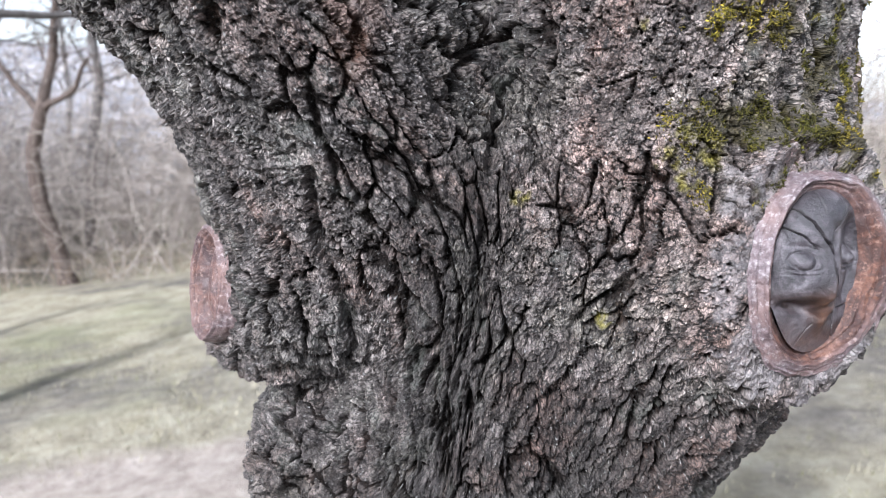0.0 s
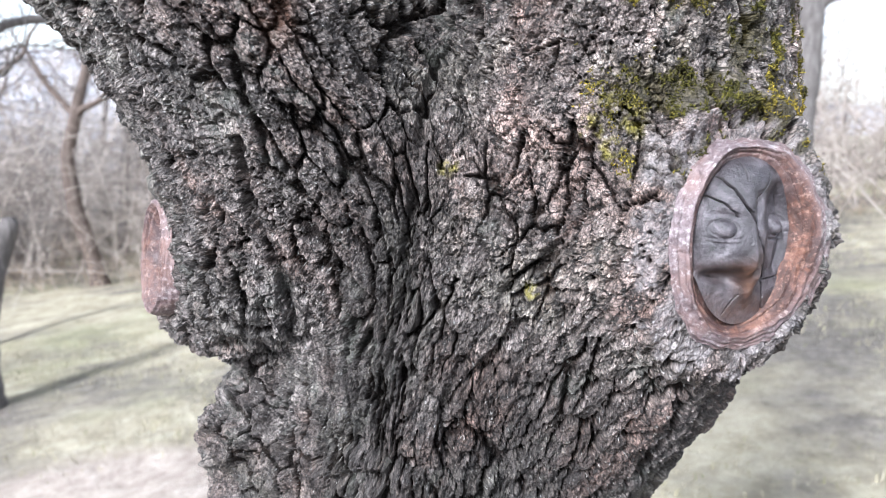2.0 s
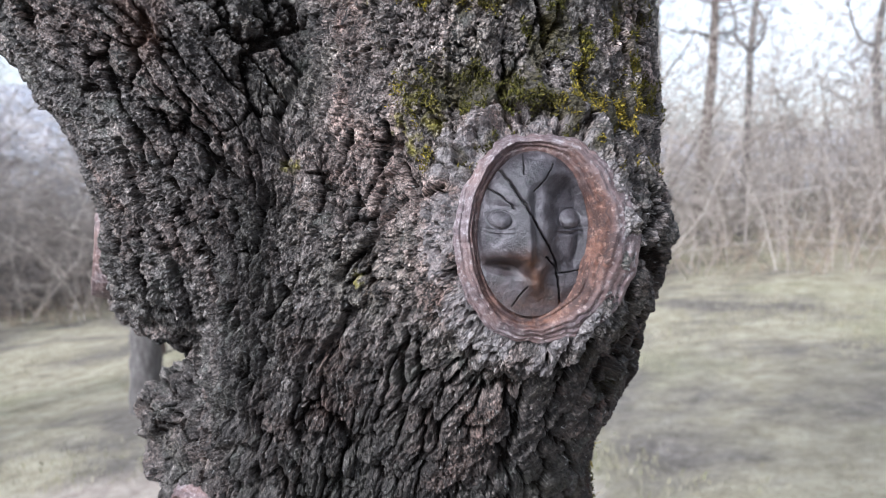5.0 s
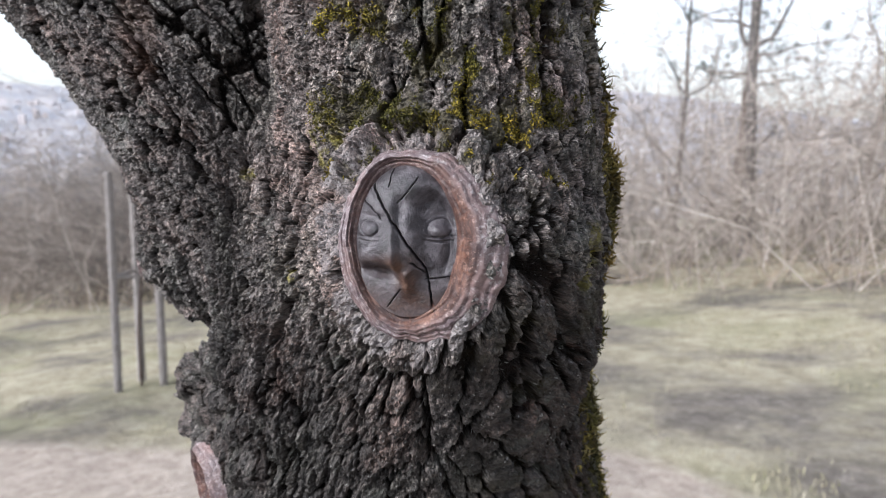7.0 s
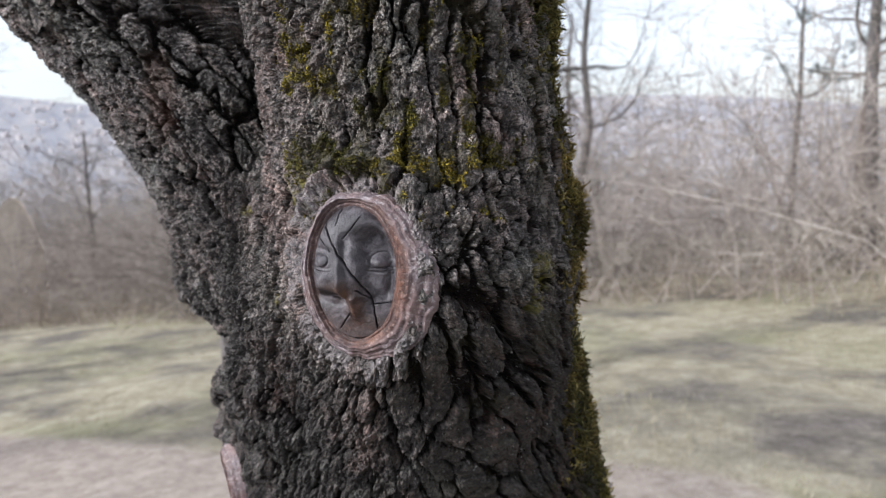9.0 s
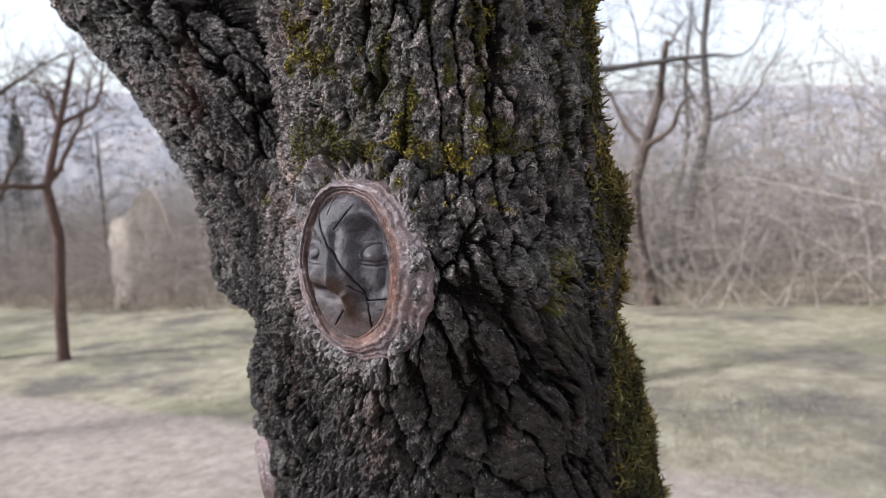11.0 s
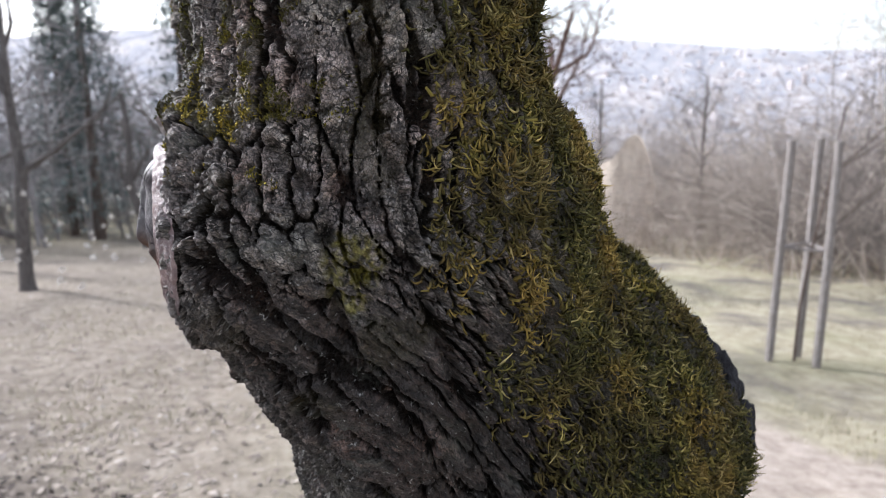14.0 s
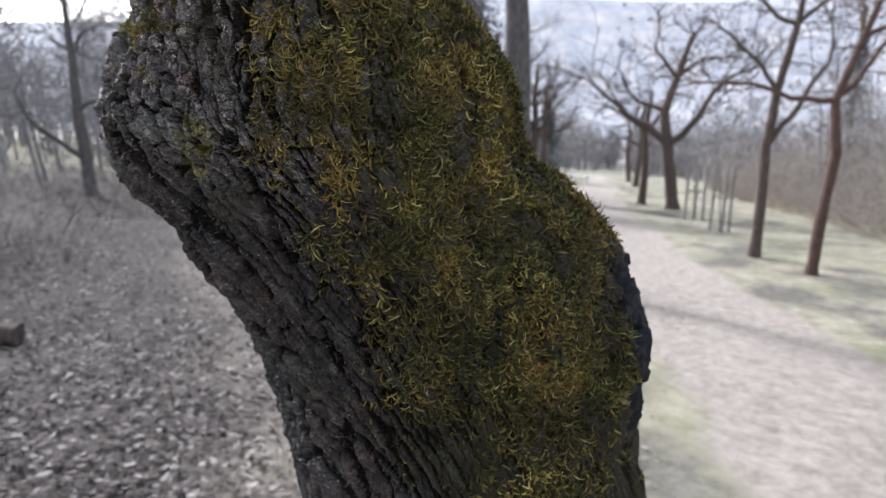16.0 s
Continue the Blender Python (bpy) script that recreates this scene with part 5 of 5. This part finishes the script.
# ---- firs ----
def fir(at, height, spread):
    base = on_ground(*at)
    t = thing("fir_tree", base, "dark blue-green fir among bare trees", "tree", "firs")
    tb = Tubes(8)
    tb.add([(0, 0, 0), (0, 0, height)], [height * 0.018, 0.01])
    tb.mesh("trunk", BARK_BROWN, t)
    vs, fs, n = [], [], 0
    for _ in range(620):
        h = rng.uniform(0.08, 1.0) ** 0.9
        z, a = h * height, rng.uniform(0, 2 * math.pi)
        ln = spread * (1.03 - h) * rng.uniform(0.6, 1.1)
        out = np.array([math.cos(a), math.sin(a), 0])
        for k in range(13):
            s0 = rng.uniform(0.25, 1.0)
            c = np.array([0, 0, z]) + out * ln * s0 + np.array([0, 0, -0.28 * ln * s0 ** 1.5]) + rng.normal(0, 0.06, 3)
            d = out * 0.9 + rng.normal(0, 0.55, 3)
            d *= rng.uniform(0.10, 0.24) / np.linalg.norm(d)
            w = np.cross(d, (0, 0, 1)) * 0.28
            vs += [c - w, c + w, c + d]
            fs.append((n, n + 1, n + 2))
            n += 3
    mesh_of("foliage", vs, fs, NEEDLE, t, smooth=False)


fir((-38, 8.2), 8.5, 2.2)
fir((-44, -7.5), 5.0, 2.4)
fir((-33, -14.0), 7.5, 2.6)
fir((-22.5, -9.8), 8.5, 2.4)
fir((-19.5, -13.5), 9.0, 2.6)
fir((-27.0, -15.5), 10.0, 2.8)
fir((-25.0, -6.8), 11.0, 2.6)
fir((-21.0, -8.4), 10.0, 3.0)
fir((-27.5, -11.0), 12.0, 3.2)


def pine(at, height, low):
    """A bare-stemmed pine with flat tufts of needles on a few limbs."""
    t = thing("pine_tree", on_ground(*at), "blue-green pine with open tufted crown behind the thicket", "tree", "pines")
    tb = Tubes(9)
    tb.add([(0, 0, 0), (0.1, 0, height * 0.5), (0, 0.1, height)], [0.14, 0.10, 0.02], 0.1)
    tb.mesh("trunk", BARK_BROWN, t)
    limbs, vs, fs, n = Tubes(5), [], [], 0
    for _ in range(26):
        z, a = rng.uniform(low, height), rng.uniform(0, 2 * math.pi)
        ln = (0.5 + 1.6 * (height - z) / (height - low)) * rng.uniform(0.6, 1.2)
        out = np.array([math.cos(a), math.sin(a), rng.uniform(-0.05, 0.3)])
        pts = np.array([0, 0, z]) + out * np.linspace(0, ln, 5)[:, None] + np.cumsum(rng.normal(0, 0.05, (5, 3)), 0)
        limbs.add(pts, [0.03, 0.024, 0.018, 0.012, 0.005])
        for _ in range(9):
            c = pts[rng.integers(2, 5)] + rng.normal(0, 0.16, 3)
            for k in range(22):
                d = rng.normal(0, 1, 3) + (0, 0, 0.4)
                d *= rng.uniform(0.07, 0.16) / np.linalg.norm(d)
                w = np.cross(d, rng.normal(0, 1, 3))
                w *= 0.008 / np.linalg.norm(w)
                vs += [c - w, c + w, c + d]
                fs.append((n, n + 1, n + 2))
                n += 3
    limbs.mesh("branchwork", BARK_BROWN, t, kind="stuff")
    mesh_of("foliage", vs, fs, NEEDLE, t, smooth=False, kind="stuff")


pine((-1.7, 15.0), 7.6, 3.0)
pine((1.7, 16.5), 7.0, 3.6)


# ---- thicket, weeds, grass and leaves ----
def thicket(name, line, depth, count, tall, material, label, twiggy=5, thick=0.008):
    line = np.array(line, float)
    seg = np.linalg.norm(np.diff(line, axis=0), axis=1)
    cum = np.concatenate([[0], np.cumsum(seg)])
    tb = Tubes(3)
    for _ in range(count):
        s = rng.uniform(0, cum[-1])
        x, y = np.interp(s, cum, line[:, 0]), np.interp(s, cum, line[:, 1])
        k = min(int(np.searchsorted(cum, s)) - 1, len(seg) - 1)
        tx, ty = (line[k + 1] - line[k]) / seg[k]
        off = depth * rng.random() ** 1.4
        x, y = x + ty * off, y - tx * off
        hgt = tall * rng.uniform(0.4, 1.05) * (0.78 + 0.22 * math.sin(x * 0.9 + 0.7 * y) + 0.18 * math.sin(x * 2.3 + 1.7))
        spread = rng.normal(0, 0.42, 2)
        h = np.array([*spread, 1.0])
        p = on_ground(x, y, 0.03)
        pts = [p]
        for j in range(4):
            h = h + rng.normal(0, 0.24, 3) + (0.10 * spread[0], 0.10 * spread[1], -0.10)
            h /= np.linalg.norm(h)
            p = p + h * hgt / 4
            pts.append(p)
        tb.add(pts, np.linspace(thick * rng.uniform(0.5, 1.3), 0.002, 5))
        for j in range(twiggy):
            k = rng.uniform(0.7, 4)
            q = pts[int(k)] + (pts[min(int(k) + 1, 4)] - pts[int(k)]) * (k - int(k))
            d = np.array([rng.normal(0, 1.0), rng.normal(0, 1.0), rng.uniform(-0.3, 0.9)])
            e = d / np.linalg.norm(d) * hgt * rng.uniform(0.12, 0.40)
            tb.add([q, q + e], [thick * 0.38, 0.0015])
    return tagged(tb.mesh(name, material), label, "shrubs", kind="stuff")


EDGE = [(9.0, 8.0), (4.0, 8.2), (-1.5, 9.1), (-5.0, 8.9), (-9.0, 8.0), (-13.0, 6.9), (-19.0, 5.6), (-30.0, 4.2), (-55.0, 2.5)]
thicket("thicket", EDGE, 7.0, 3400, 4.6, TWIG, "dense grey-brown bare thicket behind the meadow", 8, 0.009)
thicket("dry_weeds", EDGE, 2.2, 2500, 1.0, STRAW, "pale dry weeds and low brush along the thicket", 3, 0.005)
thicket("dark_bushes", [(-6.2, 9.8), (-8.5, 9.2), (-13.0, 7.9)], 4.5, 850, 4.8, TWIG_DARK, "dense dark grey bare bushes beyond the meadow", 10, 0.009)
thicket("undergrowth", [(-50.0, -12.0), (-24.0, -10.0), (-12.0, -8.0), (-6.0, -6.2), (-3.0, -5.2)], 9.0, 2200, 1.7, TWIG_DARK, "dry bare undergrowth with thin grey stems", 6, 0.006)
thicket("dry_stems", [(-5.0, -5.0), (-2.4, -4.4), (-0.6, -3.6)], 2.4, 700, 1.3, TWIG_DARK, "thin dry weed stems above the leaf litter", 4, 0.0035)
thicket("tall_brush", [(7.0, 11.0), (-3.0, 12.0), (-10.0, 11.0), (-20.0, 8.5), (-45.0, 6.0)], 9.0, 2800, 7.6, TWIG, "tall thin bare brush behind the thicket", 10, 0.016)
def bare_wood(name, count, yaws, reach, tall, material, label, clear, twigs=44):
    """Far bare trees: a thin stem and many fine twigs each, scattered over a sector."""
    yaw = np.radians(rng.uniform(*yaws, 3 * count))
    r = np.sqrt(rng.uniform(reach[0] ** 2, reach[1] ** 2, 3 * count))
    x, y = -r * np.sin(yaw), r * np.cos(yaw)
    keep = path_distance(x, y) > clear + 0.02 * r
    x, y, r = x[keep][:count], y[keep][:count], r[keep][:count]
    n = len(x)
    base = np.stack([x, y, ground_z(x, y) - 0.1], 1)
    hgt = tall * rng.uniform(0.5, 1.1, n)
    lean = np.concatenate([rng.normal(0, 0.10, (n, 2)), np.ones((n, 1))], 1)
    # twigs start along the stem; the first one of each tree is the stem itself
    u = rng.uniform(0.12, 1.0, (n, twigs)) ** 0.8
    u[:, 0] = 0
    start = base[:, None] + lean[:, None] * (u * hgt[:, None])[..., None]
    d = rng.normal(0, 1, (n, twigs, 3))
    d[..., 2] = np.abs(d[..., 2]) * 0.9 + 0.1
    d /= np.linalg.norm(d, axis=-1)[..., None]
    start += d * 0.10 * hgt[:, None, None] * rng.random((n, twigs, 1))
    ln = hgt[:, None] * rng.uniform(0.10, 0.34, (n, twigs))
    wide = (0.010 + 0.0006 * r)[:, None] * rng.uniform(0.5, 1.2, (n, twigs))
    d[:, 0], ln[:, 0], wide[:, 0] = lean / np.linalg.norm(lean, axis=1)[:, None], hgt, 0.035 + 0.0008 * r
    start[:, 0] = base
    w = np.cross(d, rng.normal(0, 1, (n, twigs, 3)))
    w *= (wide / np.linalg.norm(w, axis=-1))[..., None]
    v = np.stack([start - w, start + w, start + d * ln[..., None]], 2).reshape(-1, 3)
    return tagged(mesh_of(name, v, np.arange(len(v)).reshape(-1, 3), material, smooth=False), label, "trees", kind="stuff")


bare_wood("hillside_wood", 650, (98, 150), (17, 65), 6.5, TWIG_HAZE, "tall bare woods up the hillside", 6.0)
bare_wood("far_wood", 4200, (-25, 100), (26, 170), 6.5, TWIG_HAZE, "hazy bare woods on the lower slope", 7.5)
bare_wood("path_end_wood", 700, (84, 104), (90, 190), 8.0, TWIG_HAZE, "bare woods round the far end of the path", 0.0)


def blades(name, count, place, tall, material, label):
    x, y = place(count)
    z = ground_z(x, y)
    n = len(x)
    a, lean = rng.uniform(0, 2 * math.pi, n), rng.uniform(0.2, 1.3, n)
    hgt = tall * rng.uniform(0.4, 1.2, n)
    w = 0.0022 + 0.0016 * rng.random(n)
    root = np.stack([x, y, z - 0.01], 1)
    out = np.stack([np.cos(a), np.sin(a), np.zeros(n)], 1)
    side = np.stack([-np.sin(a), np.cos(a), np.zeros(n)], 1) * w[:, None]
    mid = root + out * (hgt * lean * 0.35)[:, None] + np.array([0, 0, 1]) * (hgt * 0.65)[:, None]
    tip = root + out * (hgt * lean)[:, None] + np.array([0, 0, 1]) * (hgt * 0.8)[:, None]
    v = np.stack([root - side, root + side, mid + side * 0.8, mid - side * 0.8, tip], 1).reshape(-1, 3)
    k = np.arange(n)[:, None] * 5
    f = np.concatenate([k + [0, 1, 2], k + [0, 2, 3], k + [3, 2, 4]])
    return tagged(mesh_of(name, v, f, material, smooth=False), label, "grass", kind="stuff")


def meadow_place(count):
    r = 1.8 + 11.0 * rng.random(count * 2) ** 1.3
    yaw = np.radians(rng.uniform(-40, 126, count * 2))
    x, y = 0.4 - r * np.sin(yaw), 0.2 + r * np.cos(yaw)
    p = np.stack([x, y, 0 * x], 1)
    keep = (path_distance(x, y) > 0.75 + 0.5 * rng.random(len(x))) & (fbm(p * 1.4, 210, 3) + rng.uniform(-0.35, 0.35, len(x)) > -0.15) & (np.exp(-((x - 0.4) / 2.2) ** 2 - ((y - 4.3) / 0.95) ** 2) < 0.25 + 0.6 * rng.random(len(x))) & (shade_side(x, y) < 0.3 * rng.random(len(x)) + 0.05)
    return x[keep][:count], y[keep][:count]


blades("grass", 42000, meadow_place, 0.045, GRASS, "short dry winter grass with some green")


def leaf_litter(name, n, dark, material, label):
    r = 0.4 + 12.4 * rng.random(n) ** 1.5
    yaw = np.radians(rng.uniform(84, 180, n))
    x, y = 0.5 - r * np.sin(yaw), 0.5 + r * np.cos(yaw)
    m = shade_side(x, y)
    keep = (rng.random(n) < m) if dark else (rng.random(n) < 1.0 * (1 - m)) & (beside_path(x, y) < -1.3 - 0.9 * rng.random(n) + np.where(rng.random(n) < 0.18, 3.0, 0.0))
    x, y = x[keep], y[keep]
    n = len(x)
    root = np.stack([x, y, ground_z(x, y) + rng.uniform(0.004, 0.03, n)], 1)
    a = rng.uniform(0, 2 * math.pi, n)
    tilt = rng.normal(0, 0.22, (n, 2))
    d = np.stack([np.cos(a), np.sin(a), tilt[:, 0]], 1) * rng.uniform(0.013, 0.036, n)[:, None]
    w = np.stack([-np.sin(a), np.cos(a), tilt[:, 1]], 1) * rng.uniform(0.007, 0.017, n)[:, None]
    up = np.stack([np.zeros(n), np.zeros(n), rng.uniform(-0.012, 0.014, n)], 1)
    v = np.stack([root - d, root - d * 0.3 + w + up, root + d * 0.4 + w * 0.8 + up, root + d, root + d * 0.4 - w * 0.8 + up, root - d * 0.3 - w + up], 1).reshape(-1, 3)
    k = np.arange(n)[:, None] * 6
    f = np.concatenate([k + [0, 5, 1], k + [1, 5, 4], k + [1, 4, 2], k + [2, 4, 3]])
    tagged(mesh_of(name, v, f, material, smooth=False), label, "leaves", kind="stuff")


leaf_litter("fallen_leaves", 42000, True, LEAVES_SHADED, "brown and grey fallen leaves covering the ground, painted dark for shade")
leaf_litter("pale_leaves", 15000, False, LEAVES_PALE, "pale leaves strewn over the grass")


def seed_heads():
    vs, fs, n = [], [], 0
    for _ in range(70):
        yaw, r = math.radians(rng.uniform(103, 132)), rng.uniform(6.5, 12)
        x, y = 0.6 - r * math.sin(yaw), 0.6 + r * math.cos(yaw)
        c = on_ground(x, y, 0) + (0, 0, rng.uniform(0.5, 1.5))
        for k in range(26):
            d = rng.normal(0, 1, 3)
            d *= rng.uniform(0.02, 0.05) / np.linalg.norm(d)
            w = np.cross(d, rng.normal(0, 1, 3))
            w *= 0.012 / np.linalg.norm(w)
            vs += [c + d * 0.1 - w, c + d * 0.1 + w, c + d]
            fs.append((n, n + 1, n + 2))
            n += 3
    tagged(mesh_of("seed_heads", vs, fs, FLUFF, smooth=False), "white fluffy seed heads caught in the undergrowth", "shrubs", kind="stuff")


seed_heads()


def fallen_log(at, length, radius, turn):
    """A weathered log with one broken and one sawn end."""
    g = on_ground(*at, 0)
    t = thing("fallen_log", g, "weathered brown log lying in the leaf litter", "log")
    d = np.array([math.cos(turn), math.sin(turn)])
    s_ = np.linspace(-0.5, 0.5, 14)
    pts = np.stack([d[0] * length * s_, d[1] * length * s_, 0 * s_], 1)
    pts[:, 2] = ground_z(at[0] + pts[:, 0], at[1] + pts[:, 1]) - g[2] + radius * 0.75
    tb = Tubes(16)
    tb.add(pts, radius * (1 + 0.06 * np.sin(9 * s_)), 0.14)
    tb.add([pts[0], pts[0] - 0.004 * np.append(d, 0)], [radius * 0.98, 0.003])
    tb.add([pts[-1], pts[-1] + 0.05 * np.append(d, 0)], [radius * 0.95, 0.01], 0.4)
    tb.mesh("log_body", BARK_BROWN, t)
    stub = Tubes(8)
    stub.add([pts[5], pts[5] + (0.03, 0.02, radius * 1.5)], [radius * 0.35, radius * 0.25], 0.2)
    stub.mesh("branch_stub", BARK_BROWN, t)


fallen_log((-2.22, -3.55), 1.1, 0.07, -1.25)


# ---- far things ----
def bench(at, turn):
    t = thing("bench", on_ground(*at, 0), "small white bench beside the path", "bench")
    for k in range(3):
        bm = bmesh.new()
        bmesh.ops.create_cube(bm, size=1.0, matrix=Matrix.Translation((0, -0.14 + 0.14 * k, 0.45)) @ Matrix.Diagonal((1.5, 0.12, 0.04, 1)))
        bmesh.ops.bevel(bm, geom=bm.edges[:], offset=0.008, segments=2, affect="EDGES")
        part("slat", bm, WHITE, t)
    for s in (-1, 1):
        bm = bmesh.new()
        bmesh.ops.create_cube(bm, size=1.0, matrix=Matrix.Translation((0.55 * s, 0, 0.21)) @ Matrix.Diagonal((0.09, 0.36, 0.44, 1)))
        bmesh.ops.bevel(bm, geom=bm.edges[:], offset=0.01, segments=2, affect="EDGES")
        part("leg", bm, WHITE, t)
    t.rotation_euler = (0, 0, turn)


bench((-46.0, -5.6), 1.4)


def pale_wall():
    x, y = -18.4, 6.75
    g = on_ground(x, y, 0.3)
    n, m = 40, 30
    u, v = np.meshgrid(np.linspace(-1, 1, n), np.linspace(0, 1, m), indexing="ij")
    top = 3.4 + 0.35 * np.sin(4.0 * u + 0.5) - 0.9 * u ** 4
    fx, fz = u * 0.8, v * top * 0.9
    pts = np.stack([fx.ravel() * 0.45, fx.ravel() * 0.9, fz.ravel()], 1)
    bulge = 0.25 * (1 - u.ravel() ** 2) + 0.08 * fbm(pts * 3, 77, 3)
    front = pts + np.array([0.9, -0.45, 0]) * bulge[:, None]
    back = pts - np.array([0.9, -0.45, 0]) * bulge[:, None]
    f = grid_faces(n, m)
    t = mesh_of("rock_face", np.concatenate([front, back]) + g, np.concatenate([f, f[:, ::-1] + len(front)]), PALE)
    tagged(t, "pale sunlit rock standing behind bare bushes", "rock")


pale_wall()


def town():
    """Small hazy houses on the far side of the valley."""
    n = 620
    yaw = np.radians(rng.uniform(15, 96, n))
    r = 1000 + 1500 * rng.random(n) ** 0.8
    x, y = -r * np.sin(yaw), r * np.cos(yaw)
    z = ground_z(x, y)
    w, d, h = rng.uniform(5, 15, n), rng.uniform(5, 12, n), rng.uniform(4, 9, n) * np.where(rng.random(n) < 0.08, 2.6, 1)
    a = yaw + rng.normal(0, 0.5, n)
    cx, cy = np.stack([np.cos(a), np.sin(a)], 1), np.stack([-np.sin(a), np.cos(a)], 1)
    vs = []
    for sx, sy, top in ((-1, -1, 0), (1, -1, 0), (1, 1, 0), (-1, 1, 0), (-1, -1, 1), (1, -1, 1), (1, 1, 1), (-1, 1, 1), (-1, 0, 2), (1, 0, 2)):
        q = np.stack([x, y], 1) + cx * (sx * w / 2)[:, None] + cy * (sy * d / 2)[:, None]
        vs.append(np.column_stack([q, z - 2 + (h + 2) * min(top, 1) + (d * 0.3 if top == 2 else 0)]))
    v = np.stack(vs, 1).reshape(-1, 3)
    k = np.arange(n)[:, None] * 10
    f = np.concatenate([k + q for q in ([0, 1, 5], [0, 5, 4], [1, 2, 6], [1, 6, 5], [2, 3, 7], [2, 7, 6], [3, 0, 4], [3, 4, 7], [4, 5, 9], [4, 9, 8], [6, 7, 8], [6, 8, 9], [5, 6, 9], [7, 4, 8])])
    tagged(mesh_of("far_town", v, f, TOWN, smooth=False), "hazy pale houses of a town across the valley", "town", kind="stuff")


town()
